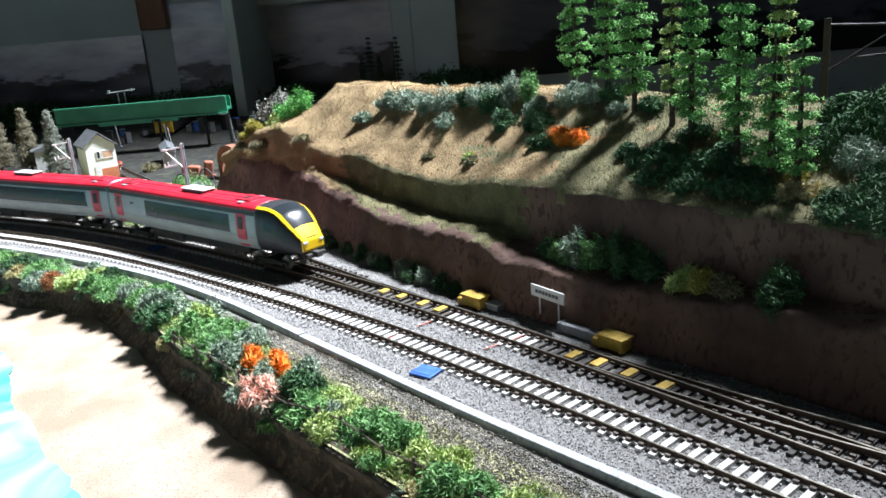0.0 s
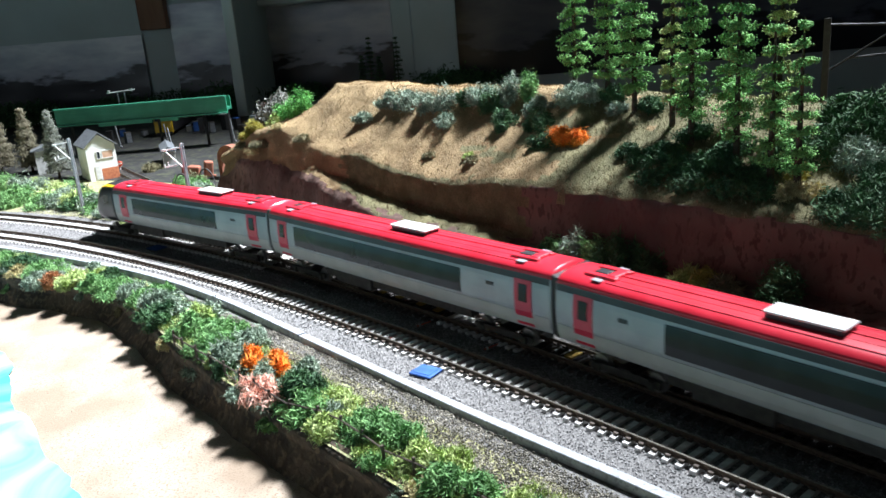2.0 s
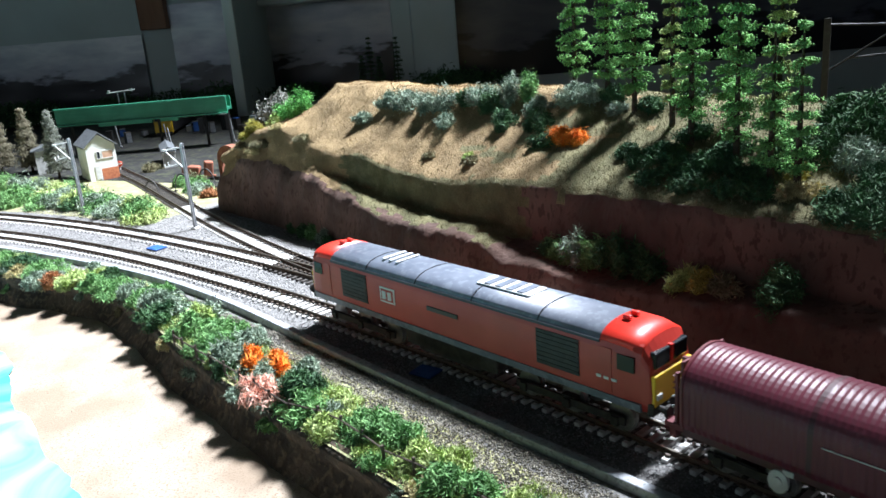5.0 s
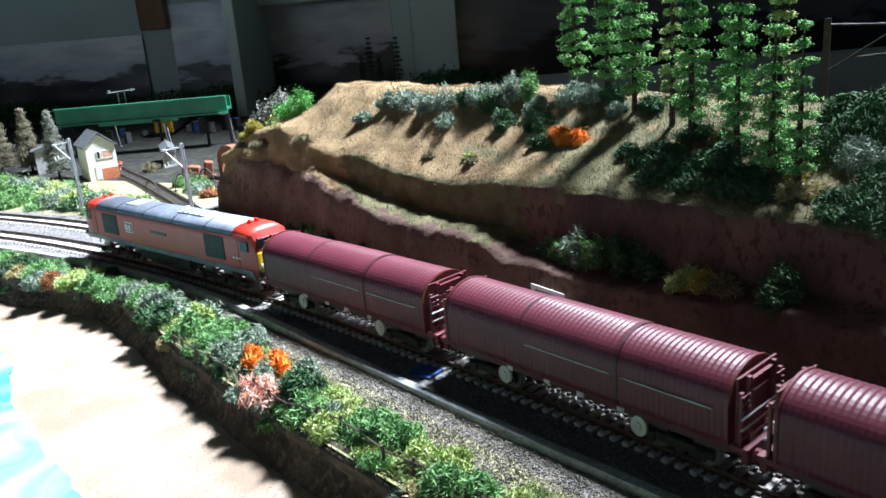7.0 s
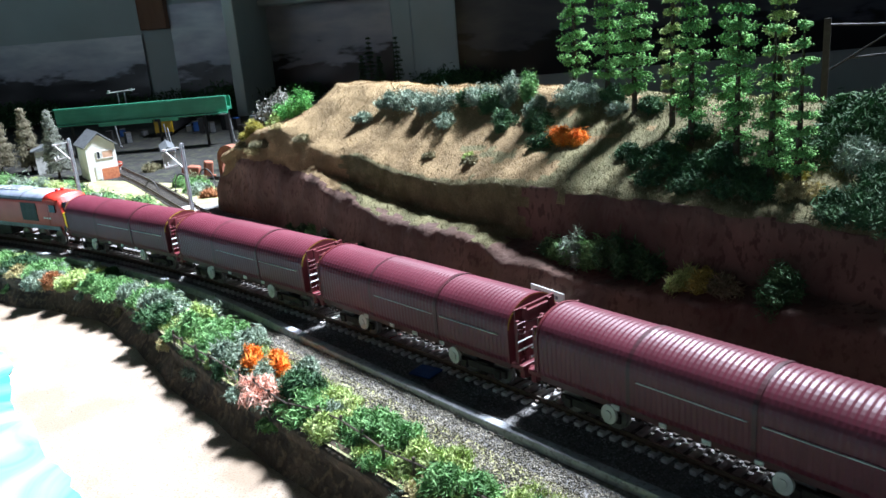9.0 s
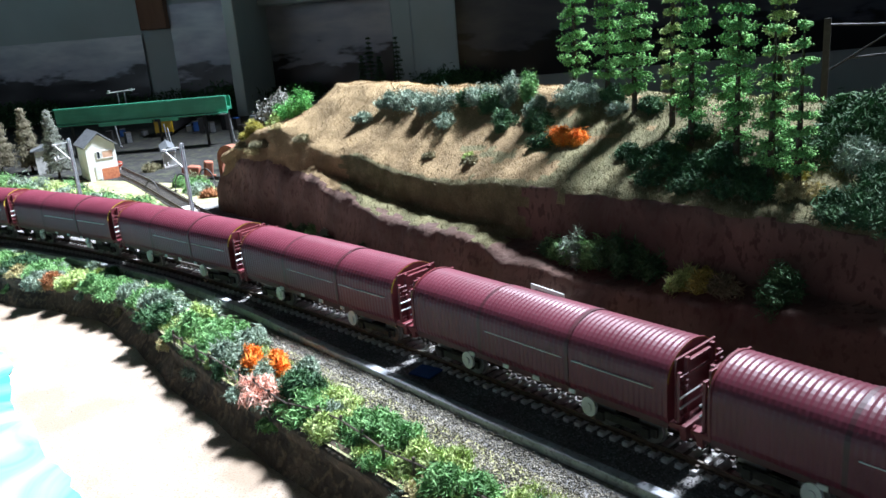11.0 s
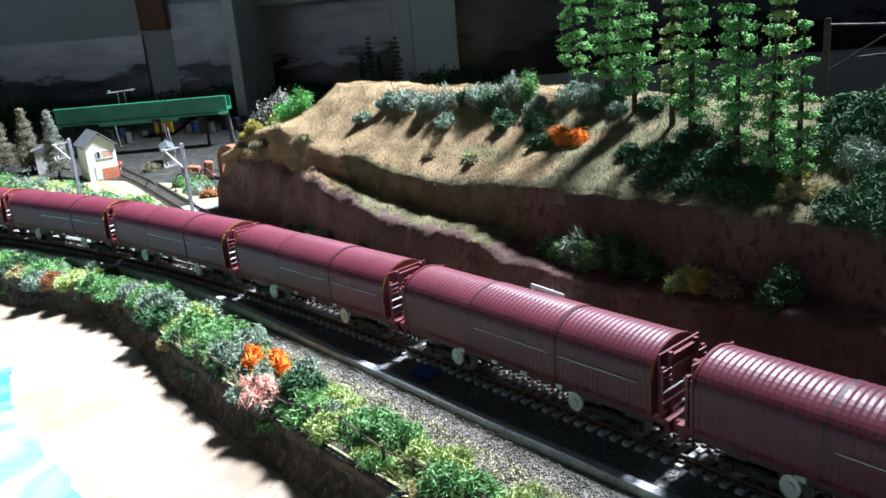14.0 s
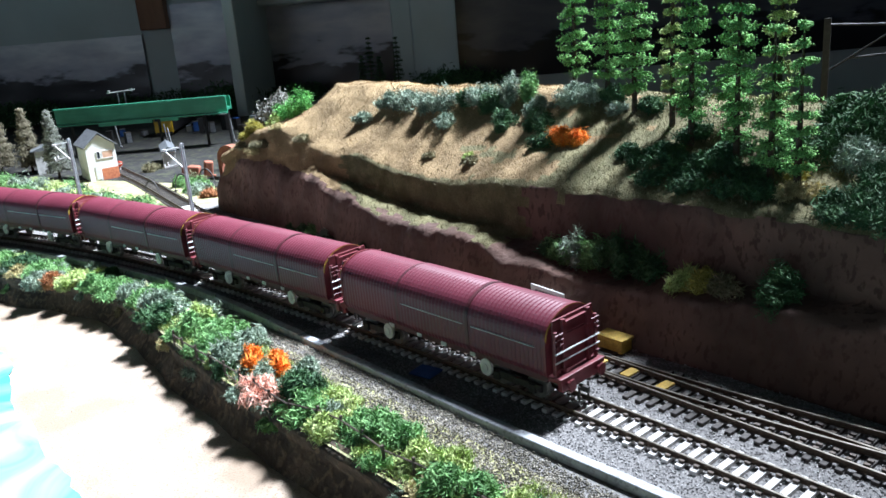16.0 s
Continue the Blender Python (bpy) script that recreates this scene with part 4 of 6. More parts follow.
def locomotive():
    c = thing("diesel_locomotive", "red diesel freight locomotive with grey roof and yellow ends", "locomotive")
    half, cab = 0.1265, 0.025
    full = LOCO + LOCO_TOP[1:]

    def whole(x, k=1.0, h=1.0):
        p = [(x, y * k, 0.0105 + (z - 0.0105) * h) for y, z in full]
        return p + [(x, -y * k, 0.0105 + (z - 0.0105) * h) for y, z in reversed(full[:-1])]

    body = part("body", loft([ring(x, LOCO) for x in (-half + cab, half - cab)]), M["loco_red"], c)
    part("roof", loft([[(x, y, z) for y, z in LOCO_TOP] + [(x, -y, z) for y, z in reversed(LOCO_TOP[:-1])] for x in (-half + cab, half - cab)]), M["loco_grey"], c, "mid-grey curved roof", smooth=True)
    part("gutter", side_panel(LOCO, -half + cab, half - cab, 0.0408, 0.0422, 0.0006), M["charcoal"], c)
    part("sill", side_panel(LOCO, -half + 0.004, half - 0.004, 0.0105, 0.0148, 0.0005), M["loco_grey"], c, "grey lower sill band")
    for x in (-0.066, -0.022, 0.022, 0.066):
        part("roof_joint", loft([[(x + d, y * 1.01, z + 0.0003) for y, z in LOCO_TOP] + [(x + d, -y * 1.01, z + 0.0003) for y, z in reversed(LOCO_TOP[:-1])] for d in (-0.0004, 0.0004)]), M["charcoal"], c)
    part("roof_hatch", boxes((0.035, 0, 0.0519, 0.036, 0.014, 0.0010), bevel=0.0003), M["off_white"], c, "pale roof hatch")
    for i in range(4):
        part("hatch_slat", boxes((0.024 + 0.0075 * i, 0, 0.0526, 0.0042, 0.0125, 0.0006)), M["loco_grey"], c)
    for i in range(3):
        part("roof_slat", boxes((-0.058 + 0.006 * i, 0, 0.0520, 0.0022, 0.017, 0.0007)), M["off_white"], c)
    for sgx in (-1, 1):
        g = part("grille", side_panel(LOCO, sgx * 0.078 - 0.0125, sgx * 0.078 + 0.0125, 0.0190, 0.0385, 0.0004), M["black"], c, "black louvred air intake")
        for i in range(7):
            z = 0.0208 + 0.0026 * i
            part("louvre", boxes((sgx * 0.078, 0.0176, z, 0.024, 0.0007, 0.0008), (sgx * 0.078, -0.0176, z, 0.024, 0.0007, 0.0008)), M["black"], g)
    logo = part("logo_panel", side_panel(LOCO, -0.0525, -0.0395, 0.0245, 0.0345, 0.0004), M["off_white"], c, "white rounded badge with red centre")
    part("logo_centre", side_panel(LOCO, -0.0513, -0.0407, 0.0256, 0.0334, 0.0007), M["loco_red"], logo)
    part("logo_bar", side_panel(LOCO, -0.0500, -0.0468, 0.0268, 0.0322, 0.0009), M["off_white"], logo)
    part("logo_bar", side_panel(LOCO, -0.0452, -0.0420, 0.0268, 0.0322, 0.0009), M["off_white"], logo)
    part("nameplate", side_panel(LOCO, -0.012, 0.012, 0.0285, 0.0312, 0.0005), M["charcoal"], c, "dark unreadable nameplate")
    for k in range(3):
        part("number_mark", side_panel(LOCO, 0.100 + 0.004 * k, 0.1025 + 0.004 * k, 0.0225, 0.0240, 0.0004), M["off_white"], c)
    for sg in (-1, 1):
        x0, x1 = sg * (half - cab), sg * half
        q = part("cab", loft([whole(x0), whole(sg * (half - 0.012), 1.0, 0.985), whole(sg * (half - 0.0045), 0.95, 0.93), whole(sg * (half - 0.0010), 0.89, 0.72), whole(x1, 0.86, 0.42)]), M["loco_red"], c, "red driving cab")
        part("cab_roof", loft([[(x, y * k, z - d) for y, z in LOCO_TOP] + [(x, -y * k, z - d) for y, z in reversed(LOCO_TOP[:-1])] for x, k, d in ((x0, 1.004, -0.0003), (sg * (half - 0.012), 1.004, 0.0003), (sg * (half - 0.0040), 0.95, 0.0028))]), M["loco_red_lit"], c, "red cab roof, lightened as if lit from above", smooth=True)
        part("cab_window", side_panel(LOCO, min(x0 + sg * 0.0095, x0 + sg * 0.0180), max(x0 + sg * 0.0095, x0 + sg * 0.0180), 0.0300, 0.0378, 0.0005), M["glass"], q)
        part("cab_door", side_panel(LOCO, min(x0 + sg * 0.001, x0 + sg * 0.0065), max(x0 + sg * 0.001, x0 + sg * 0.0065), 0.0160, 0.0390, 0.0003), M["loco_red"], q)
        for y in (-0.0068, 0.0068):
            part("windscreen", boxes((sg * (half - 0.0013), y, 0.0360, 0.0034, 0.0115, 0.0085), bevel=0.0008), M["glass"], q, "dark front windscreen")
        part("centre_pillar", boxes((sg * (half - 0.0008), 0, 0.0365, 0.0030, 0.0016, 0.0085)), M["loco_red_lit"], q)
        part("yellow_end", boxes((sg * (half + 0.0002), 0, 0.0215, 0.0022, 0.0292, 0.0160), bevel=0.0006), M["yellow_paint"], q, "warning yellow end panel")
        for y in (-0.0115, 0.0115):
            part("lamp", boxes((sg * (half + 0.0014), y, 0.0185, 0.0012, 0.004, 0.003), bevel=0.0004), M["off_white"], q)
            bm = rod(bmesh.new(), (sg * half, y, 0.0128), (sg * (half + 0.006), y, 0.0128), 0.0013, 10)
            rod(bm, (sg * (half + 0.0055), y, 0.0128), (sg * (half + 0.0068), y, 0.0128), 0.0032, 14)
            part("buffer", bm, M["under"], c)
        part("buffer_beam", boxes((sg * (half - 0.0005), 0, 0.0125, 0.003, 0.031, 0.006), bevel=0.0004), M["under"], c)
        part("pipe", rods(0.0006, ((sg * (half + 0.002), 0.005, 0.013), (sg * (half + 0.003), 0.005, 0.004)), ((sg * (half + 0.002), -0.005, 0.013), (sg * (half + 0.003), -0.005, 0.004))), M["black"], c)
        part("horn", boxes((sg * (half - 0.020), 0.003, 0.0530, 0.004, 0.002, 0.002), (sg * (half - 0.020), -0.003, 0.0530, 0.004, 0.002, 0.002), bevel=0.0004), M["loco_red_lit"], c)
        bogie(c, sg * 0.080, 3, 0.0070, 0.0132, 0.054)
    part("fuel_tank", boxes((0, 0, 0.0090, 0.072, 0.030, 0.011), (0, 0.0125, 0.0065, 0.05, 0.005, 0.008), (0, -0.0125, 0.0065, 0.05, 0.005, 0.008), bevel=0.0012), M["under"], c)
    stand(c, [0, 0.0105, 0.042, 0.0517, 0.060], [0.002, 0.0172, 0.0455, 0.0515, 0.0598])
    return c


HOOD = [(0.0172, 0.0145), (0.0181, 0.0170), (0.0183, 0.0300)] + [(0.0183 * math.cos(a), 0.0330 + 0.0182 * math.sin(a)) for a in np.linspace(0.0, math.pi / 2, 12)]


def wagon():
    c = thing("covered_wagon", "maroon covered steel wagon with ribbed hood", "freight wagon", group="maroon covered wagons")
    half = 0.0800

    def sec(x, k):
        p = [(x, y * k, 0.0145 + (z - 0.0145) * (1 + (k - 1) * 0.6)) for y, z in HOOD]
        return p + [(x, -b, z) for _, b, z in reversed(p[:-1])]

    for x0, x1, big, nm in ((-half, -0.0275, 1.0, "hood"), (-0.0285, 0.0285, 1.022, "hood"), (0.0275, half, 1.0, "hood")):
        xs = np.arange(x0, x1 + 1e-6, (x1 - x0) / (2 * round((x1 - x0) / 0.0027)))
        part(nm, loft([sec(x, big + (0.0110 if i % 2 else -0.0090)) for i, x in enumerate(xs)]), M["maroon"], c)
    for x in (-0.0282, 0.0282):
        part("hoop", loft([sec(x - 0.0010, 1.034), sec(x + 0.0010, 1.034)]), M["hoop"], c, "dark hood hoop")
    for x in (-half, half):
        sg = 1 if x > 0 else -1
        part("end_hoop", loft([sec(x - 0.0006, 1.028), sec(x + 0.0006, 1.028)]), M["maroon_end"], c)
        part("hoop_edge", loft([[(x + sg * 0.0008, y * 1.02, z + 0.0004) for y, z in HOOD[3:]] + [(x + sg * 0.0008, -y * 1.03, z + 0.0006) for y, z in reversed(HOOD[3:-1])],
                                [(x + sg * 0.0008, y * 0.995, z + 0.0001) for y, z in HOOD[3:]] + [(x + sg * 0.0008, -y * 0.98, z - 0.0002) for y, z in reversed(HOOD[3:-1])]], closed=False), M["yellow"], c, "thin ochre hood edge")
        e = x + sg * 0.0040
        part("end_frame", boxes((e, 0.0095, 0.0300, 0.0018, 0.0022, 0.034), (e, -0.0095, 0.0300, 0.0018, 0.0022, 0.034), (e, 0.0150, 0.0270, 0.0014, 0.0020, 0.026), (e, -0.0150, 0.0270, 0.0014, 0.0020, 0.026),
                                (e, 0, 0.0440, 0.0016, 0.019, 0.0018), (e, 0, 0.0355, 0.0012, 0.019, 0.0014), (e - sg * 0.002, 0, 0.0300, 0.0010, 0.030, 0.034), bevel=0.0002), M["maroon_end"], c, "braced maroon end frame")
        for z in (0.0215, 0.0255):
            part("handrail", rods(0.00042, ((e + sg * 0.0012, -0.0165, z), (e + sg * 0.0012, 0.0165, z))), M["off_white"], c, "pale end handrail")
        for y in (-0.0135, 0.0135):
            for z in (0.018, 0.030, 0.034, 0.038):
                part("rung", rods(0.0004, ((e + sg * 0.001, y - 0.003, z), (e + sg * 0.001, y + 0.003, z))), M["maroon_end"], c)
        part("end_platform", boxes((e, 0, 0.0140, 0.0080, 0.034, 0.0022), (e + sg * 0.002, 0, 0.0115, 0.003, 0.031, 0.005), bevel=0.0003), M["maroon_end"], c)
        for y in (-0.0115, 0.0115):
            bm = rod(bmesh.new(), (e + sg * 0.003, y, 0.0118), (e + sg * 0.0065, y, 0.0118), 0.0011, 8)
            rod(bm, (e + sg * 0.0060, y, 0.0118), (e + sg * 0.0068, y, 0.0118), 0.0026, 12)
            part("buffer", bm, M["maroon_end"], c)
        part("hook", boxes((e + sg * 0.0040, 0, 0.0080, 0.006, 0.002, 0.003), (e + sg * 0.0042, 0.003, 0.0065, 0.001, 0.001, 0.008), (e + sg * 0.0042, -0.004, 0.0065, 0.001, 0.001, 0.008), bevel=0.0002), M["under"], c)
    for x0, x1 in ((-0.024, 0.0255), (0.0315, 0.0740)):
        part("white_line", side_panel(HOOD, x0 * 1.0, x1 * 1.0, 0.0272, 0.0276, 0.0009), M["off_white"], c, "thin pale side line")
    part("solebar", boxes((0, 0.0162, 0.0134, 0.160, 0.0016, 0.0030), (0, -0.0162, 0.0134, 0.160, 0.0016, 0.0030), (0, 0, 0.0135, 0.160, 0.030, 0.0020), bevel=0.0003), M["hoop"], c)
    for x, y in ((-0.012, 1), (0.030, 1), (0.008, -1), (-0.036, -1)):
        part("data_plate", boxes((x, y * 0.0172, 0.0130, 0.004, 0.0006, 0.0018)), M["off_white"], c)
        part("data_plate", boxes((x, -y * 0.0172, 0.0130, 0.0035, 0.0006, 0.0016)), M["off_white"], c)
    for sg in (-1, 1):
        bogie(c, sg * 0.0545, 2, 0.0064, 0.0118, 0.024)
        for sd in (-1, 1):
            bm = rod(bmesh.new(), (sg * 0.0395, sd * 0.0163, 0.0092), (sg * 0.0395, sd * 0.0178, 0.0092), 0.0040, 18)
            rod(bm, (sg * 0.0395, sd * 0.0175, 0.0092), (sg * 0.0395, sd * 0.0184, 0.0092), 0.0018, 10)
            part("handwheel", bm, M["off_white"], c, "pale brake handwheel")
    stand(c, [0, 0.0092, 0.0145, 0.0274, 0.0330, 0.0512, 0.060], [0.001, 0.0115, 0.0180, 0.0325, 0.0360, 0.0490, 0.0578])
    return c


# ---- plants ----
def foliage(rng, centres, radii, per, size, leafy=0.5):
    """Wiry strands and small leaves round a few lumps."""
    pts, sz = [], []
    for c, r in zip(centres, radii):
        d = rng.normal(size=(per, 3))
        d /= np.linalg.norm(d, axis=1)[:, None]
        k = rng.uniform(0.25, 1.0, per) ** 0.6 * np.where(rng.uniform(size=per) < 0.16, rng.uniform(1.0, 1.4, per), 1.0)
        q = np.asarray(c) + d * (k[:, None]) * np.asarray(r) * rng.uniform(0.75, 1.15, per)[:, None]
        pts.append(q)
        sz.append(rng.uniform(0.6, 1.4, per) * size)
    pts, sz = np.concatenate(pts), np.concatenate(sz)
    cut = rng.uniform(size=len(pts)) < leafy
    v1, f1 = scatter(LEAF_V, LEAF_F, pts[cut], sz[cut] * 0.9, rng)
    v2, f2 = scatter(STRAND_V, STRAND_F, pts[~cut], sz[~cut] * 1.25, rng)
    return v1, f1, v2, f2


def bush(label, x, y, z, r, h, colour, seed, per=260, size=0.0016, leafy=0.45, category="bush", group="", lumps=9):
    rng = np.random.default_rng(seed)
    cs, rs = [], []
    for i in range(lumps):
        a, d = rng.uniform(0, 6.28), rng.uniform(0, 0.95) * r
        k = rng.uniform(0.4, 0.62)
        cs.append((d * math.cos(a), d * math.sin(a), h * rng.uniform(0.15, 0.65) * (1 - 0.5 * d / r)))
        rs.append((r * k * rng.uniform(0.7, 1.3), r * k * rng.uniform(0.7, 1.3), h * k * rng.uniform(0.5, 1.0)))
    v1, f1, v2, f2 = foliage(rng, cs, rs, per, size, leafy)
    ob = thing("bush", label, category, Matrix.Translation((x, y, z)), group)
    for nm, v, f in (("foliage", v1, f1), ("wiry_growth", v2, f2)):
        v[:, 2] = np.maximum(v[:, 2], -0.004)
        raw_mesh(nm, v, f, M["leaf_" + colour], ob)
    return ob


def hill_z(s, w):
    kn = resample(hill_profile(s), HILL_N)
    kn = sorted((a, b) for a, b in kn)
    return float(np.interp(w, [k[0] for k in kn], [k[1] for k in kn]))


WORDS = {"green": "fresh green", "dark": "dark green", "grey": "grey-green", "lime": "lime green", "orange": "bright orange", "pink": "pale pink",
         "straw": "straw-coloured", "vivid": "vivid green", "frost": "frosted grey", "rust": "rust-brown", "yellow": "yellow-green", "olive": "olive"}


def verge_plants():
    rows_ = [(0.10, -0.112, 0.016, 0.011, "green"), (0.155, -0.112, 0.016, 0.013, "dark"), (0.19, -0.108, 0.014, 0.010, "green"), (0.228, -0.122, 0.007, 0.009, "rust"), (0.215, -0.128, 0.010, 0.009, "grey"), (0.25, -0.108, 0.014, 0.010, "lime"), (0.28, -0.112, 0.013, 0.011, "green"),
             (0.31, -0.104, 0.013, 0.010, "green"), (0.335, -0.107, 0.012, 0.012, "grey"), (0.362, -0.102, 0.013, 0.011, "green"), (0.385, -0.108, 0.013, 0.014, "grey"), (0.41, -0.118, 0.013, 0.013, "dark"), (0.425, -0.104, 0.013, 0.013, "grey"), (0.445, -0.112, 0.008, 0.016, "lime"),
             (0.455, -0.120, 0.014, 0.014, "green"), (0.475, -0.110, 0.013, 0.013, "green"), (0.495, -0.125, 0.013, 0.012, "green"), (0.520, -0.132, 0.013, 0.013, "grey"), (0.505, -0.106, 0.010, 0.010, "grey"),
             (0.545, -0.130, 0.0046, 0.012, "orange"), (0.535, -0.121, 0.0046, 0.013, "orange"), (0.550, -0.113, 0.0046, 0.012, "orange"), (0.562, -0.120, 0.0046, 0.010, "orange"), (0.556, -0.128, 0.008, 0.010, "grey"), (0.582, -0.139, 0.009, 0.009, "pink"), (0.572, -0.136, 0.009, 0.010, "pink"), (0.598, -0.130, 0.012, 0.018, "dark"), (0.585, -0.115, 0.009, 0.014, "grey"),
             (0.618, -0.133, 0.011, 0.011, "green"), (0.622, -0.118, 0.010, 0.007, "lime"), (0.640, -0.134, 0.010, 0.010, "lime"), (0.655, -0.124, 0.010, 0.011, "green"), (0.668, -0.127, 0.010, 0.012, "green"), (0.684, -0.120, 0.008, 0.010, "green"),
             (0.70, -0.128, 0.010, 0.010, "lime"), (0.715, -0.123, 0.009, 0.010, "lime"), (0.728, -0.131, 0.010, 0.013, "green"), (0.742, -0.127, 0.010, 0.012, "green"), (0.758, -0.120, 0.009, 0.008, "lime"), (0.772, -0.124, 0.010, 0.011, "green"), (0.79, -0.118, 0.010, 0.010, "lime"), (0.81, -0.120, 0.012, 0.012, "green"),
             (0.06, -0.118, 0.014, 0.012, "dark"), (0.02, -0.120, 0.016, 0.012, "green"), (-0.03, -0.125, 0.016, 0.012, "green")]
    for i, (s, w, r, h, c) in enumerate(rows_):
        x, y = xy(s, w)
        bush(f"{WORDS[c]} wiry foliage clump on the railway verge", x, y, -0.005, r * 1.15, h * 1.2, c, 100 + i, per=460 if c not in ("orange", "pink") else 210, size=0.0022 if c in ("orange", "pink") else (0.0023 if s < 0.45 else 0.0019), leafy=0.06, group="verge bushes")
    rng = np.random.default_rng(5)
    for i in range(64):
        s = -0.05 + 0.0142 * i + rng.uniform(-0.006, 0.006)
        lo = float(np.interp(s, *EDGE))
        w = lo + rng.uniform(0.002, 0.036 if s < 0.5 else 0.022)
        c = ["green", "grey", "lime", "green", "grey", "straw", "dark", "lime"][int(rng.integers(8))]
        if 0.52 < s < 0.60 and c != "dark":
            c = "grey"
        x, y = xy(s, w)
        bush(f"low {WORDS[c]} ground cover tuft on the verge", x, y, -0.005, rng.uniform(0.007, 0.013), rng.uniform(0.005, 0.010), c, 1200 + i, per=220, size=0.0021, leafy=0.08, group="verge ground cover", lumps=7)
    # trailing growth on the bank's lip
    rng = np.random.default_rng(8)
    for i in range(14):
        s = 0.05 + 0.055 * i
        w = float(np.interp(s, *EDGE)) + 0.003
        x, y = xy(s, w)
        c = ["grey", "olive", "green", "straw"][i % 4]
        bush(f"{WORDS[c]} trailing growth on the bank edge", x, y, -0.010 - 0.004 * (i % 3), 0.009, 0.009, c, 300 + i, per=160, size=0.0018, leafy=0.2, group="bank edge growth", lumps=4)


def hill_plants():
    rows_ = [("vivid", 0.252, 0.155, 0.015, 0.026), ("vivid", 0.232, 0.150, 0.014, 0.020), ("lime", 0.222, 0.140, 0.009, 0.012), ("yellow", 0.215, 0.118, 0.008, 0.008), ("yellow", 0.207, 0.122, 0.009, 0.014), ("yellow", 0.203, 0.116, 0.007, 0.006), ("olive", 0.199, 0.114, 0.010, 0.006), ("straw", 0.220, 0.108, 0.010, 0.004), ("olive", 0.240, 0.106, 0.010, 0.004), ("straw", 0.262, 0.110, 0.010, 0.004), ("olive", 0.30, 0.104, 0.009, 0.004),
             ("grey", 0.350, 0.135, 0.010, 0.009), ("grey", 0.372, 0.150, 0.012, 0.014), ("grey", 0.392, 0.152, 0.013, 0.016), ("grey", 0.416, 0.150, 0.013, 0.016), ("grey", 0.440, 0.150, 0.013, 0.017), ("grey", 0.452, 0.134, 0.011, 0.014), ("dark", 0.458, 0.155, 0.010, 0.015),
             ("grey", 0.475, 0.158, 0.013, 0.016), ("dark", 0.49, 0.148, 0.011, 0.018), ("grey", 0.503, 0.158, 0.013, 0.020), ("green", 0.514, 0.165, 0.010, 0.020), ("dark", 0.512, 0.134, 0.012, 0.014), ("grey", 0.535, 0.150, 0.013, 0.014), ("dark", 0.548, 0.134, 0.012, 0.014), ("grey", 0.555, 0.165, 0.014, 0.014),
             ("orange", 0.578, 0.122, 0.0085, 0.011), ("orange", 0.589, 0.122, 0.0075, 0.010), ("grey", 0.57, 0.165, 0.014, 0.012), ("dark", 0.59, 0.170, 0.013, 0.012), ("grey", 0.60, 0.155, 0.010, 0.008), ("dark", 0.563, 0.118, 0.008, 0.009),
             ("dark", 0.66, 0.116, 0.010, 0.008), ("dark", 0.675, 0.110, 0.010, 0.009), ("dark", 0.70, 0.108, 0.011, 0.011), ("dark", 0.712, 0.102, 0.010, 0.009), ("dark", 0.74, 0.115, 0.012, 0.012), ("yellow", 0.752, 0.104, 0.0055, 0.010), ("straw", 0.757, 0.092, 0.0085, 0.006), ("straw", 0.767, 0.092, 0.007, 0.006),
             ("grey", 0.775, 0.122, 0.014, 0.018), ("dark", 0.79, 0.105, 0.014, 0.014), ("grey", 0.80, 0.125, 0.014, 0.018), ("dark", 0.76, 0.14, 0.014, 0.02), ("dark", 0.785, 0.145, 0.016, 0.022), ("dark", 0.82, 0.12, 0.018, 0.022), ("dark", 0.85, 0.11, 0.018, 0.022),
             ("olive", 0.46, 0.105, 0.006, 0.003), ("lime", 0.505, 0.104, 0.006, 0.003), ("olive", 0.51, 0.100, 0.006, 0.004),
             ("green", 0.625, 0.058, 0.010, 0.016), ("grey", 0.638, 0.060, 0.011, 0.020), ("green", 0.650, 0.060, 0.011, 0.022), ("dark", 0.663, 0.062, 0.011, 0.024), ("dark", 0.676, 0.062, 0.011, 0.022), ("dark", 0.69, 0.062, 0.010, 0.016), ("dark", 0.612, 0.060, 0.008, 0.012),
             ("lime", 0.716, 0.054, 0.009, 0.013), ("yellow", 0.727, 0.054, 0.010, 0.014), ("olive", 0.738, 0.054, 0.010, 0.012), ("dark", 0.77, 0.056, 0.012, 0.020)]
    for i, (c, s, w, r, h) in enumerate(rows_):
        x, y = xy(s, w)
        bush(f"{WORDS[c]} model shrub growing on the hill", x, y, hill_z(s, w) - 0.002, r, h * 1.2, c, 500 + i, per=300, size=0.0019 if c != "orange" else 0.0016, leafy=0.5 if c in ("vivid", "frost") else 0.2, group="hill shrubs")
    for i, (c, s, r, h) in enumerate([("dark", 0.30, 0.007, 0.010), ("dark", 0.325, 0.008, 0.012), ("green", 0.338, 0.006, 0.014), ("grey", 0.36, 0.007, 0.014), ("dark", 0.375, 0.008, 0.012), ("dark", 0.40, 0.008, 0.012), ("dark", 0.425, 0.008, 0.012), ("grey", 0.445, 0.008, 0.012), ("dark", 0.46, 0.008, 0.010), ("grey", 0.485, 0.009, 0.013), ("dark", 0.50, 0.009, 0.014), ("grey", 0.515, 0.009, 0.012), ("dark", 0.535, 0.008, 0.012), ("dark", 0.55, 0.007, 0.010)]):
        x, y = xy(s, float(np.interp(s, *FOOT)) - 0.001)
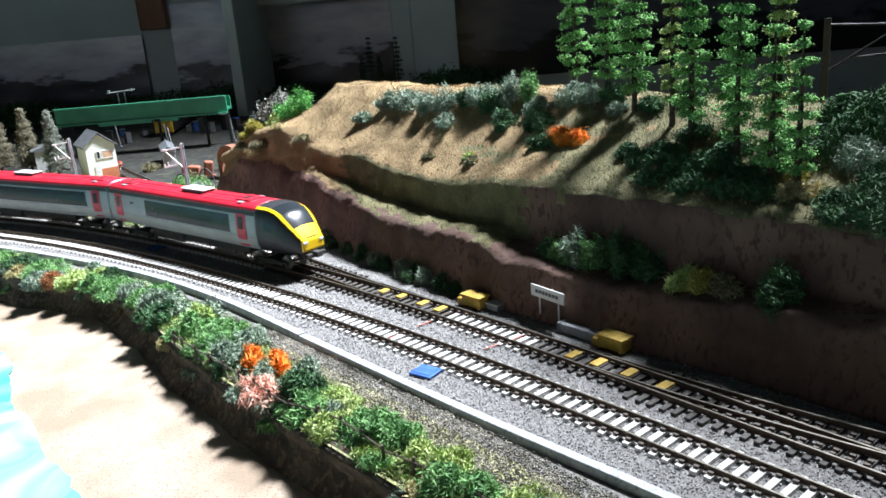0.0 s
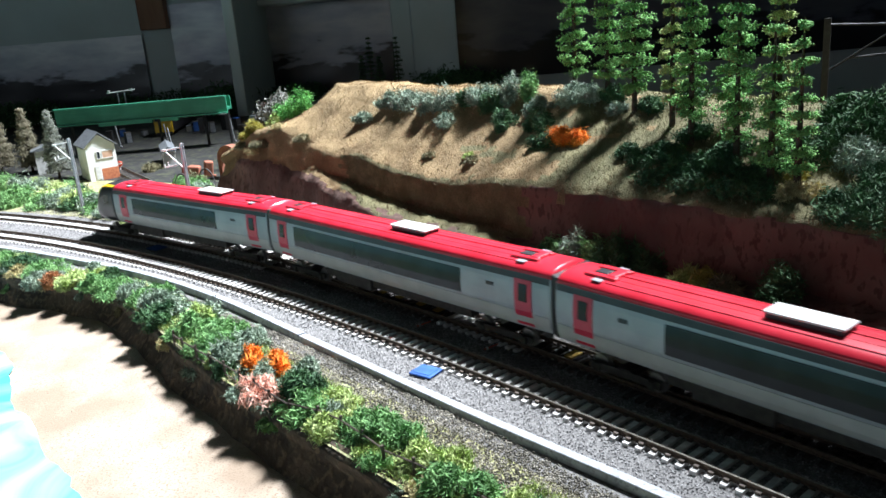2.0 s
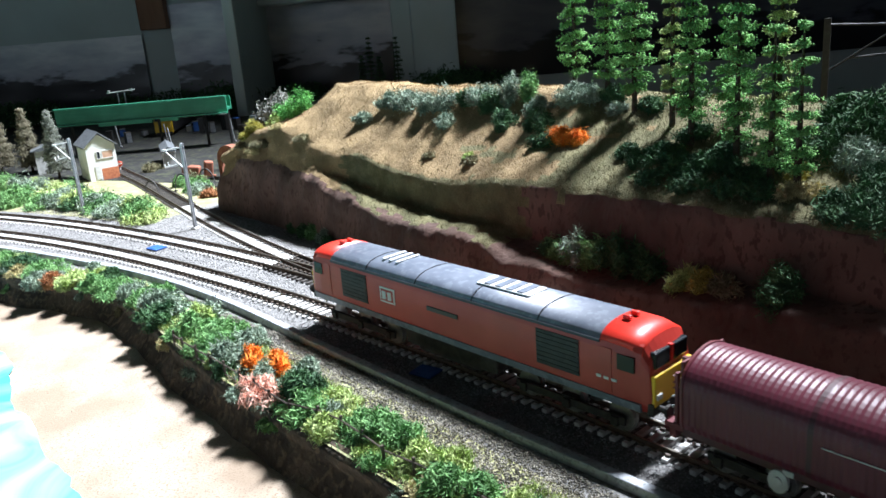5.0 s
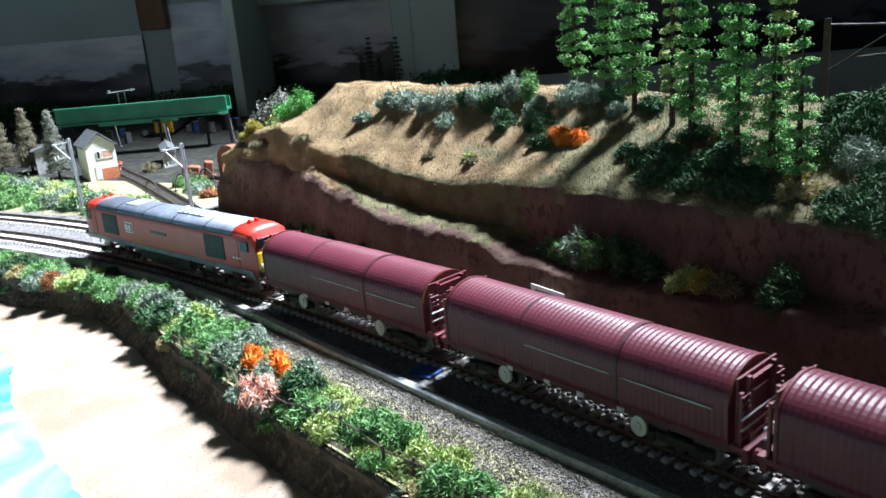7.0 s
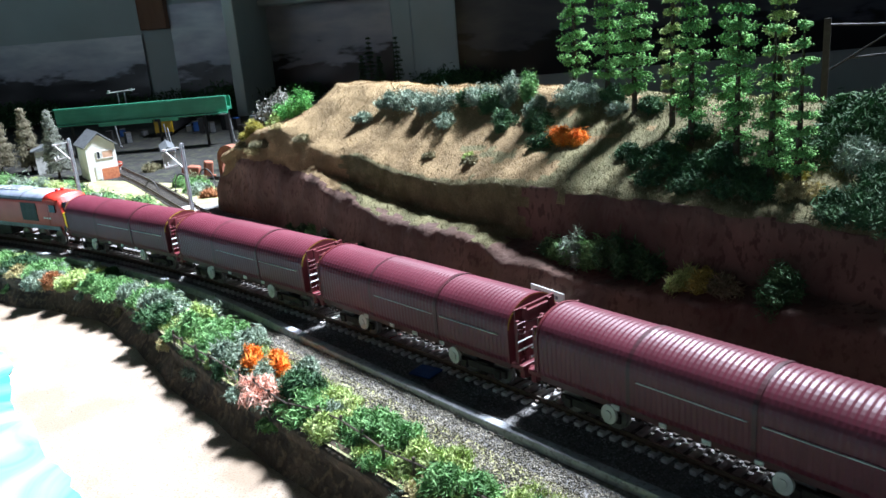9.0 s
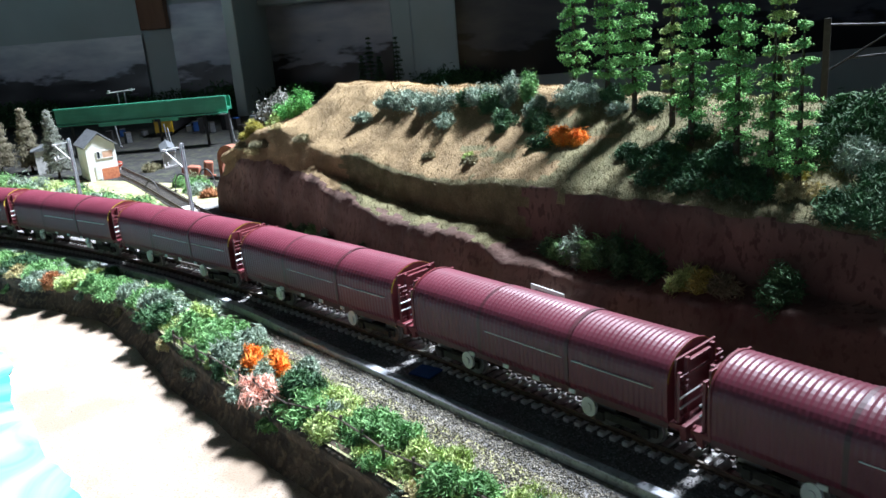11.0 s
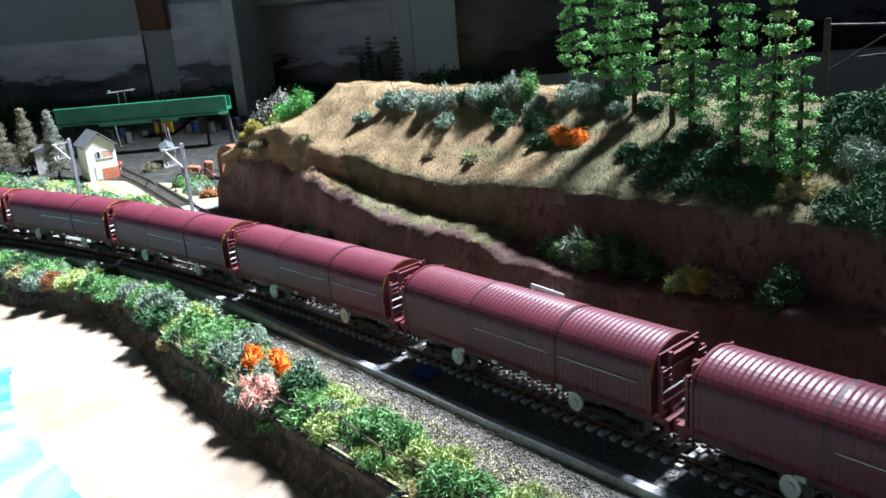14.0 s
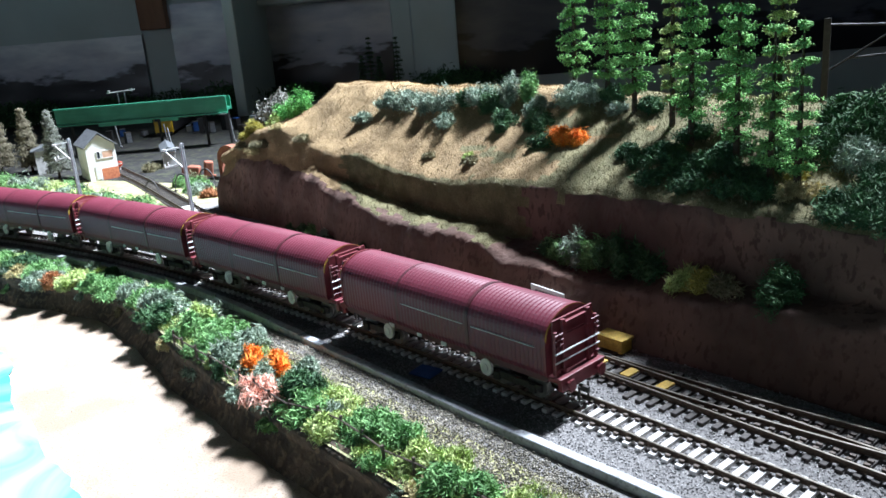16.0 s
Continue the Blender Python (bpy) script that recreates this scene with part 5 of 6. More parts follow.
        bush(f"{WORDS[c]} straggly bush at the foot of the cutting", x, y, -0.005, r, h * 1.2, c, 700 + i, per=220, size=0.0018, leafy=0.3, group="cutting foot bushes")
    x, y = xy(0.197, 0.170)
    bush("round frosted grey model tree at the hill end", x, y, 0.064, 0.024, 0.060, "ash", 690, per=2600, size=0.0030, leafy=0.85, category="tree", lumps=12)
    for i, (s, w, r, h) in enumerate([(0.64, 0.108, 0.012, 0.010), (0.655, 0.100, 0.010, 0.008), (0.69, 0.100, 0.012, 0.012), (0.705, 0.118, 0.012, 0.012), (0.725, 0.098, 0.010, 0.010), (0.735, 0.125, 0.014, 0.014), (0.748, 0.130, 0.014, 0.018), (0.67, 0.135, 0.012, 0.010), (0.62, 0.160, 0.012, 0.012), (0.645, 0.165, 0.014, 0.014), (0.80, 0.09, 0.014, 0.016), (0.83, 0.095, 0.016, 0.020), (0.700, 0.084, 0.011, 0.010), (0.722, 0.082, 0.011, 0.010), (0.742, 0.084, 0.011, 0.011), (0.785, 0.080, 0.013, 0.013), (0.808, 0.078, 0.014, 0.014), (0.835, 0.080, 0.015, 0.016), (0.675, 0.088, 0.010, 0.008)]):
        x, y = xy(s, w)
        bush("dark straggly undergrowth between the conifers", x, y, hill_z(s, w) - 0.002, r, h * 1.2, "dark", 1500 + i, per=240, size=0.0021, leafy=0.2, group="hill undergrowth")
    for i, (s, w, r, h) in enumerate([(0.765, 0.155, 0.020, 0.026), (0.79, 0.165, 0.022, 0.030), (0.815, 0.15, 0.022, 0.028), (0.84, 0.14, 0.022, 0.030), (0.80, 0.19, 0.024, 0.026), (0.745, 0.165, 0.016, 0.018), (0.77, 0.19, 0.020, 0.022), (0.86, 0.16, 0.024, 0.030)]):
        x, y = xy(s, w)
        bush("dense dark green thicket behind the conifers", x, y, hill_z(s, w) - 0.003, r, h, "dark", 1600 + i, per=380, size=0.0026, leafy=0.3, group="hill thicket")
    # behind the second track
    rng = np.random.default_rng(3)
    for i in range(34):
        s = -0.30 + 0.0125 * i + rng.uniform(-0.006, 0.006)
        top = float(np.interp(s, [-0.3, -0.1, 0.1], [0.15, 0.12, 0.055]))
        w = rng.uniform(0.042, max(0.05, top))
        c = ["green", "lime", "grey", "green", "lime", "green", "dark"][int(rng.integers(7))]
        x, y = xy(s, w)
        bush(f"{WORDS[c]} leafy bush in the lineside thicket", x, y, -0.005, rng.uniform(0.017, 0.025), rng.uniform(0.018, 0.030), c, 800 + i, per=300, size=0.0026, leafy=0.3, group="lineside thicket")
    for i, (x, y, c, r, h) in enumerate([(-0.305, 0.99, "green", 0.018, 0.020), (-0.325, 1.035, "olive", 0.016, 0.018), (-0.275, 0.935, "rust", 0.010, 0.012), (-0.295, 0.965, "grey", 0.014, 0.016), (-0.28, 1.12, "dark", 0.03, 0.05), (-0.21, 1.0, "dark", 0.02, 0.04), (-0.24, 1.2, "dark", 0.05, 0.07), (-0.42, 1.16, "olive", 0.018, 0.014), (-0.33, 1.02, "green", 0.013, 0.016)]):
        bush(f"{WORDS[c]} bush beside the goods yard", x, y, -0.005, r, h, c, 900 + i, per=260, size=0.0026, leafy=0.5, group="yard bushes")
    for i, (x, y, r, h) in enumerate([(-0.36, 2.05, 0.10, 0.06), (-1.0, 2.0, 0.16, 0.07), (-0.75, 2.05, 0.14, 0.08), (-0.50, 1.95, 0.10, 0.09), (-1.2, 1.9, 0.13, 0.06), (0.05, 2.0, 0.14, 0.06)]):
        bush("dark distant woodland clump before the back wall", x, y, -0.005, r, h, "dark", 950 + i, per=420, size=0.008, leafy=0.6, group="distant woodland", category="woodland")


def spire_tree(label, x, y, z, h, r, colour, seed, tiers=15, category="conifer", group="", crumbs=100, base=0.10, ragged=1.0, taper=0.55):
    """A tall conifer: tapered trunk, limbs in whorls and pads of crumbly foliage."""
    rng = np.random.default_rng(seed)
    t = thing("conifer", label, category, Matrix.Translation((x, y, z)), group=group)
    bm = rod(bmesh.new(), (0, 0, -0.004), (0, 0, h * 0.97), 0.0022, 8, 0.0004)
    pts, sz = [], []
    for k in range(tiers):
        f = (k + 0.5) / tiers
        zz = h * (base + (0.98 - base) * f)
        rad = r * ((1 - f) ** taper * 0.88 + 0.12) * (0.75 + 0.25 * math.sin(min(1.0, f / 0.2) * math.pi / 2)) * rng.uniform(0.78, 1.1)
        arms = 6 if f < 0.8 else 4
        a0 = rng.uniform(0, 6.28)
        for j in range(arms):
            if rng.uniform() < 0.12 * ragged:
                continue
            a = a0 + 6.283 * j / arms + rng.normal(0, 0.25)
            d = rad * rng.uniform(0.55, 1.05)
            tip = np.array([d * math.cos(a), d * math.sin(a), zz - d * 0.18 + rng.normal(0, 0.0012)])
            if d > 0.004:
                rod(bm, (0, 0, zz + 0.001), tuple(tip * np.array([0.8, 0.8, 1.0])), 0.0005, 4)
            q = rng.normal(size=(crumbs, 3)) * np.array([0.0030, 0.0030, 0.0019]) * (r / 0.016) * (0.35 + 0.65 * rad / r)
            along_ = rng.uniform(0.45, 1.02, crumbs)[:, None]
            pts.append(np.array([0, 0, zz]) * (1 - along_) + tip * along_ + q)
            sz.append(rng.uniform(0.0006, 0.0012, crumbs) * (r / 0.016) ** 0.5)
    part("trunk", bm, M["trunk"], t)
    pts, sz = np.concatenate(pts), np.concatenate(sz)
    v, f = scatter(TETRA_V, TETRA_F, pts, sz, rng)
    raw_mesh("crown", v, f, M["leaf_" + colour], t)
    return t


def trees():
    for i, (s, w, h, r, c) in enumerate([(0.5466, 0.180, 0.150, 0.0155, "pine"), (0.5828, 0.168, 0.150, 0.0165, "pine"), (0.6132, 0.155, 0.150, 0.0175, "pine"), (0.6500, 0.142, 0.152, 0.0110, "yellow"), (0.6720, 0.128, 0.150, 0.0165, "pine"),
                                         (0.7110, 0.112, 0.130, 0.0150, "pine"), (0.7390, 0.098, 0.088, 0.0150, "pine"), (0.7230, 0.135, 0.135, 0.0145, "yellow"), (0.7560, 0.094, 0.091, 0.0125, "pine"), (0.6850, 0.15, 0.14, 0.0145, "pine")]):
        x, y = xy(s, w)
        spire_tree("tall bright green model conifer on the hill" if c == "pine" else "yellow-green model conifer on the hill", x, y, hill_z(s, w) - 0.001, h, r * 0.78, c if c == "pine" else "lime", 40 + i, tiers=int(h / 0.0098), group="hill conifers", ragged=1.2, crumbs=105)
    for i, (x, y, h, r) in enumerate([(-0.692, 1.265, 0.100, 0.030), (-0.632, 1.242, 0.102, 0.021), (-0.556, 1.165, 0.100, 0.021)]):
        spire_tree("frosted olive model fir beside the signal box", x, y, -0.004, h, r, "frost" if i == 2 else "fir", 60 + i, tiers=17, group="yard firs", crumbs=90, base=0.12, ragged=0.3, taper=1.0)
    for i, (x, h) in enumerate([(-0.170, 0.105), (-0.148, 0.15), (-0.125, 0.10), (-0.078, 0.145)]):
        spire_tree("dark distant model fir before the wall", x * 0.95, 2.0, -0.004, h, 0.018, "dark", 70 + i, tiers=12, group="distant firs", crumbs=40, ragged=0.3)


# ---- fence, yard and buildings ----
def fence():
    t = thing("fence", "weathered dark wooden post and rail fence on the bank", "fence")
    def lip(s):
        return float(np.interp(s, [0.44, 0.48, 0.56, 0.61, 0.64, 0.69, 0.72, 0.80], [-0.134, -0.1385, -0.141, -0.143, -0.134, -0.136, -0.132, -0.128]))
    ss = np.arange(0.46, 0.80, 0.019)
    for s in ss:
        x, y = xy(s, lip(s))
        ob = part("post", boxes((0, 0, 0.0, 0.0013, 0.0013, 0.024), bevel=0.0002), M["wood"], t)
        ob.matrix_basis = Matrix.Translation((x, y, -0.006)) @ pose(0, 0, 0, random.uniform(-5, 5), random.uniform(-5, 5), 40)
    for a, b in zip(ss, ss[1:]):
        pa, pb = xy(a, lip(a)), xy(b, lip(b))
        for z in (-0.010, -0.003, 0.0035):
            d1, d2 = random.uniform(-0.0006, 0.0006), random.uniform(-0.0006, 0.0006)
            part("fence_rail", rod(bmesh.new(), (*pa, z + d1), (*pb, z + d2), 0.0005, 5), M["wood"], t)


def yard():
    # signal box
    b = thing("signal_box", "white model signal box with brick base and slate roof", "building", Matrix.Translation((-0.487, 1.145, -0.005)) @ pose(0, 0, 0, 0, 0, 34) @ Matrix.Diagonal((0.98, 0.98, 0.98, 1)))
    part("base", boxes((0.0085, 0, 0.0085, 0.0235, 0.0604, 0.017), bevel=0.0005), M["brick"], b, "orange brick base")
    part("lower_wall", boxes((-0.0118, 0, 0.0086, 0.0170, 0.0600, 0.0168)), M["white"], b, "white rendered lower wall")
    prof = [(-0.0203, 0.017), (0.0203, 0.017), (0.0203, 0.050), (0, 0.066), (-0.0203, 0.050)]
    part("upper_wall", loft([[(x, y, z) for x, z in prof] for y in (-0.030, 0.030)]), M["white"], b, "white boarded upper walls")
    for sg in (-1, 1):
        part("roof_slope", loft([[(sg * 0.0235, y, 0.0482), (0, y, 0.0682), (0, y, 0.0702), (sg * 0.0235, y, 0.0502)] for y in (-0.034, 0.034)]), M["slate"], b, "grey slate roof slope")
    for x, wd, blind in ((-0.0040, 0.0045, False), (0.0085, 0.0150, True)):
        w = part("window", boxes((x, -0.0302, 0.0370, wd, 0.0010, 0.0095)), M["blind"] if blind else M["glass"], b)
        part("frame", boxes((x, -0.0306, 0.0422, wd + 0.001, 0.0010, 0.001), (x, -0.0306, 0.0318, wd + 0.001, 0.0010, 0.001), (x - wd / 2, -0.0306, 0.037, 0.0008, 0.0010, 0.0105), (x + wd / 2, -0.0306, 0.037, 0.0008, 0.0010, 0.0105)), M["white"], w)
    for y in (-0.018, 0.0, 0.018):
        w = part("window", boxes((0.0205, y, 0.040, 0.0010, 0.013, 0.011)), M["glass"], b)
        part("frame", boxes((0.0209, y, 0.0460, 0.0010, 0.014, 0.001), (0.0209, y, 0.0340, 0.0010, 0.014, 0.001), (0.0209, y, 0.040, 0.0010, 0.0008, 0.012)), M["brick"], w)
    part("door", boxes((-0.008, -0.0304, 0.012, 0.007, 0.001, 0.019)), M["off_white"], b)
    # low shed roofs behind
    for x, y, a, w, d in ((-0.41, 1.22, 20, 0.022, 0.09), (-0.60, 1.24, 24, 0.05, 0.05)):
        b = thing("platform_canopy" if w < 0.03 else "goods_shed", "low grey-roofed yard building behind the signal box", "building", Matrix.Translation((x, y, -0.005)) @ pose(0, 0, 0, 0, 0, a))
        part("wall", boxes((0, 0, 0.012 if w < 0.03 else 0.018, w * 0.8, d * 0.9, 0.024 if w < 0.03 else 0.036)), M["off_white"], b)
        zt = 0.024 if w < 0.03 else 0.036
        part("roof", loft([[(-w / 2, q, zt), (w / 2, q, zt), (w / 2, q, zt + 0.001), (0, q, zt + 0.008), (-w / 2, q, zt + 0.001)] for q in (-d / 2, d / 2)]), M["slate"], b)
    # footbridge girder
    g = thing("girder_bridge", "long green girder bridge over the yard", "bridge", Matrix.Translation((-0.493, 1.40, -0.005)) @ pose(0, 0, 0, 0, 0, 1))
    part("girder", boxes((0, -0.03, 0.0695, 0.29, 0.005, 0.024)), M["green_deck"], g)
    part("flange", boxes((0, -0.034, 0.0835, 0.29, 0.012, 0.002)), M["green_deck"], g)
    part("flange", boxes((0, -0.034, 0.056, 0.29, 0.012, 0.002)), M["green_deck"], g)
    part("girder", boxes((0, 0.0, 0.0695, 0.29, 0.005, 0.024)), M["green_deck"], g)
    part("deck", boxes((0, -0.015, 0.062, 0.29, 0.028, 0.004)), M["green_deck"], g)
    for x, wd in ((-0.03, 0.09), (0.045, 0.03)):
        part("soffit", boxes((x, -0.028, 0.0525, wd, 0.010, 0.006)), M["green_deck"], g)
    for x in (-0.13, 0.02, 0.10, 0.14):
        part("column", rods(0.0025, ((x, -0.01, 0), (x, -0.01, 0.061))), M["black"], g)
    for z in (0.0635, 0.0695, 0.0755):
        part("stringcourse", boxes((0, -0.0328, z, 0.29, 0.0008, 0.0010)), M["green_deck"], g)
    # signal gantry on the bridge
    g = thing("signal_gantry", "small white signal gantry standing above the bridge", "signal", Matrix.Translation((-0.545, 1.43, 0.062)))
    part("post", rods(0.0012, ((-0.005, 0, 0), (-0.005, 0, 0.036))), M["galv"], g)
    part("post", rods(0.0012, ((0.007, 0, 0), (0.007, 0, 0.036))), M["galv"], g)
    part("cross_arm", rods(0.0011, ((-0.024, 0, 0.033), (0.026, 0, 0.036))), M["white"], g)
    for x in (-0.020, 0.020):
        part("lamp", boxes((x, 0, 0.0355, 0.004, 0.003, 0.004), bevel=0.0006), M["white"], g)
    # parked unit under the bridge
    u = thing("parked_railcar", "parked railcar with a yellow front under the bridge", "train", Matrix.Translation((-0.523, 1.56, -0.004)) @ pose(0, 0, 0, 0, 0, 4))
    part("body", boxes((0, 0.10, 0.026, 0.036, 0.20, 0.040), bevel=0.004), M["charcoal"], u)
    part("yellow_front", boxes((0, -0.001, 0.022, 0.035, 0.004, 0.032), bevel=0.0012), M["yellow_paint"], u, "warning yellow front")
    for x in (-0.009, 0.009):
        part("windscreen", boxes((x, -0.0032, 0.034, 0.013, 0.002, 0.010), bevel=0.0005), M["glass"], u)
    part("bumper", boxes((0, -0.002, 0.005, 0.030, 0.006, 0.006)), M["black"], u)
    # posts, buffer stops and crates in the yard
    rng = np.random.default_rng(12)
    cols = ["blue", "black", "pewter", "slate", "black", "under", "timber", "off_white"]
    for i in range(16):
        x, y = -0.62 + 0.02 * i * 0.9 + rng.uniform(-0.01, 0.01), rng.uniform(1.46, 1.62)
        if abs(x + 0.535) < 0.03:
            continue
        h = rng.uniform(0.010, 0.032)
        c = thing("yard_crate", "small weathered crate stacked in the dim goods yard", "crate", Matrix.Translation((x, y, -0.004)) @ pose(0, 0, 0, 0, 0, rng.uniform(0, 90)), group="yard crates")
        part("case", boxes((0, 0, h / 2, 0.010, 0.012, h), bevel=0.0006), M[cols[i % 8]], c)
        part("lid", boxes((0, 0, h + 0.0006, 0.011, 0.013, 0.0014), bevel=0.0003), M[cols[(i + 3) % 8]], c)
    for i, (x, y, h) in enumerate([(-0.452, 1.36, 0.045), (-0.437, 1.33, 0.042), (-0.57, 1.45, 0.05), (-0.35, 1.40, 0.055)]):
        c = thing("yard_post", "thin grey lamp post in the goods yard", "post", Matrix.Translation((x, y, -0.004)), group="yard posts")
        part("pole", rods(0.0011, ((0, 0, 0), (-0.004, 0, h))), M["galv"], c)
        part("foot", boxes((0, 0, 0.001, 0.005, 0.005, 0.002)), M["pewter"], c)
    for i, (x, y, r) in enumerate([(-0.352, 0.965, 0.010), (-0.320, 0.985, 0.011), (-0.292, 0.995, 0.012)]):
        n = 14
        secs = []
        for k in range(n + 1):
            a = math.pi * k / n
            secs.append([(0.0009 * q, r * math.cos(a) * (1 + 0.0), r * 2.0 * math.sin(a) + z) for q, z in ((-1, -0.0008), (1, -0.0008), (1, 0.0008), (-1, 0.0008))])
        c = thing("hoop_guard", "thin black hoop standing on the yard", "hoop", Matrix.Translation((x, y, -0.004)) @ pose(0, 0, 0, 0, 0, 75), group="yard hoops")
        part("hoop", loft(secs), M["black"], c)
        part("foot", boxes((0, r, 0.0006, 0.003, 0.003, 0.0016), (0, -r, 0.0006, 0.003, 0.003, 0.0016)), M["black"], c)
    c = thing("red_signal_disc", "tiny red and white ground signal in the yard", "signal", Matrix.Translation((-0.475, 1.19, -0.004)))
    part("disc", rods(0.0045, ((0, 0, 0.010), (0, -0.002, 0.010)), seg=16), M["red_paint"], c)
    part("stripe", boxes((0, -0.0023, 0.010, 0.0075, 0.0006, 0.002)), M["white"], c)
    part("stem", rods(0.0008, ((0, 0, 0), (0, 0, 0.010))), M["white"], c)
    for i, (x, y, sx, sz) in enumerate([(-0.330, 1.07, 0.016, 0.018), (-0.312, 1.075, 0.012, 0.022), (-0.345, 1.085, 0.010, 0.014)]):
        c = thing("rubble_block", "terracotta block lying beside the hill end", "block", Matrix.Translation((x, y, -0.005)) @ pose(0, 0, 0, 0, 8, 20 * i), group="terracotta blocks")
        part("block", boxes((0, 0, sz / 2, sx, 0.014, sz), bevel=0.002), M["terracotta"], c)
        part("chip", boxes((sx * 0.6, -0.004, 0.002, 0.005, 0.005, 0.004), bevel=0.0008), M["terracotta"], c)
    c = thing("arch_portal", "terracotta arched portal at the hill end", "arch", Matrix.Translation((-0.274, 1.06, -0.008)) @ pose(0, 0, 0, 0, 0, -30))
    secs = []
    for k in range(13):
        a = math.pi * k / 12
        secs.append([((0.013 + q) * math.cos(a), z, 0.028 + (0.013 + q) * math.sin(a)) for q, z in ((0, -0.006), (0.006, -0.006), (0.006, 0.006), (0, 0.006))])
    part("arch", loft(secs), M["terracotta"], c)
    for sg in (-1, 1):
        part("jamb", boxes((sg * 0.016, 0, 0.014, 0.006, 0.012, 0.028), bevel=0.0005), M["terracotta"], c)


# ---- loose cover ----
def loose_cover():
    rng = np.random.default_rng(21)

    def spread(n, s0, s1, w_lo, w_hi, power=1.0):
        s = s0 + (s1 - s0) * rng.uniform(size=n) ** power
        a, b = w_lo(s), w_hi(s)
        w = a + (b - a) * rng.uniform(size=n)
        q, _ = MAIN.at(s, w)
        return q, s, w

    foot = lambda s: np.interp(s, *FOOT)
    edge = lambda s: np.interp(s, *EDGE)
    q, s, w = spread(95000, -0.12, 0.93, lambda s: s * 0 - 0.080, lambda s: np.where(s > 0.13, foot(s) + 0.004, 0.11))
    v, f = scatter(TETRA_V, TETRA_F, np.c_[q, np.full(len(q), -0.0043) + rng.uniform(-0.0004, 0.0003, len(q))], rng.uniform(0.00032, 0.00072, len(q)), rng, flat=0.8)
    tagged(raw_mesh("ballast", v, f, M["stone"]), "loose grey stone ballast between the rails", "ballast", kind="stuff")
    q, s, w = spread(42000, 0.35, 0.93, lambda s: edge(s) + 0.012, lambda s: s * 0 - 0.086)
    v, f = scatter(TETRA_V, TETRA_F, np.c_[q, np.full(len(q), -0.0035) + rng.uniform(-0.0008, 0.0008, len(q))], rng.uniform(0.0003, 0.0008, len(q)), rng)
    tagged(raw_mesh("grit", v, f, M["grit"]), "coarse dark grit along the cess", "grit", kind="stuff")
    for n, c, lo, hi, s0, s1, nm in ((26000, "lime", 0.002, 0.038, 0.42, 0.86, "pale green"), (7000, "green", 0.0, 0.030, -0.1, 0.86, "fresh green"), (6000, "straw", 0.0, 0.030, -0.1, 0.86, "straw")):
        q, s, w = spread(n, s0, s1, lambda s: edge(s) + lo, lambda s: edge(s) + hi)
        keep = np.array([noise.noise(Vector((a * 38, b * 38, n * 0.001))) > -0.05 for a, b in q])
        q = q[keep]
        v, f = scatter(BLADE_V, BLADE_F, np.c_[q, np.full(len(q), -0.0045)], rng.uniform(0.002, 0.0048, len(q)), rng, upright=True)
        tagged(raw_mesh("verge_grass", v, f, M["leaf_" + c]), f"short {nm} static grass on the verge", "grass", kind="stuff")
    q, s, w = spread(260, 0.1, 0.7, lambda s: s * 0 - 0.22, lambda s: edge(s) - 0.004)
    v, f = scatter(STRAND_V, STRAND_F, np.c_[q, np.full(len(q), SHORE + 0.0004)], rng.uniform(0.0005, 0.0018, len(q)), rng, flat=0.2)
    tagged(raw_mesh("beach_litter", v, f, M["grit"]), "tiny twigs and grit strewn over the beach", "litter", kind="stuff")
    # turf crumbs over the hill
    n = 60000
    s = rng.uniform(0.19, 0.86, n)
    wl = s * 0 + 0.09
    w = wl + 0.001 + (0.215 - wl) * rng.uniform(size=n)
    q, _ = MAIN.at(s, w)
    return q, s, w, rng


def hill_cover(hill_ob):
    q, s, w, rng = loose_cover()
    me = hill_ob.data
    hill_ob.data.calc_loop_triangles()
    co = np.empty(len(me.vertices) * 3)
    me.vertices.foreach_get("co", co)
    co = co.reshape(-1, 3)
    tris = np.empty(len(me.loop_triangles) * 3, dtype=np.int32)
    me.loop_triangles.foreach_get("vertices", tris)
    tris = tris.reshape(-1, 3)
    pol = np.empty(len(me.loop_triangles), dtype=np.int32)
    me.loop_triangles.foreach_get("polygon_index", pol)
    mi = np.empty(len(me.polygons), dtype=np.int32)
    me.polygons.foreach_get("material_index", mi)
    a, b, c = co[tris[:, 0]], co[tris[:, 1]], co[tris[:, 2]]
    area = np.linalg.norm(np.cross(b - a, c - a), axis=1)
    near = (a[:, 1] < 1.0) & (a[:, 1] > 0.25)
    for idx, n, mat, label, lo, hi in ((1, 85000, "tuft", "fine straw-coloured turf on the hill", 0.0010, 0.0024), (2, 60000, "leaf_olive", "olive static grass on the hill slopes", 0.0014, 0.0032)):
        pr = area * ((mi[pol] == idx) & near)
        k = rng.choice(len(pr), n, p=pr / pr.sum())
        r1, r2 = np.sqrt(rng.uniform(size=n)), rng.uniform(size=n)
        pts = a[k] * (1 - r1)[:, None] + b[k] * (r1 * (1 - r2))[:, None] + c[k] * (r1 * r2)[:, None]
        v, f = scatter(BLADE_V, BLADE_F, pts - np.array([0, 0, 0.0003]), rng.uniform(lo, hi, n), rng, upright=True)
        tagged(raw_mesh("turf", v, f, M[mat]), label, "turf", kind="stuff")


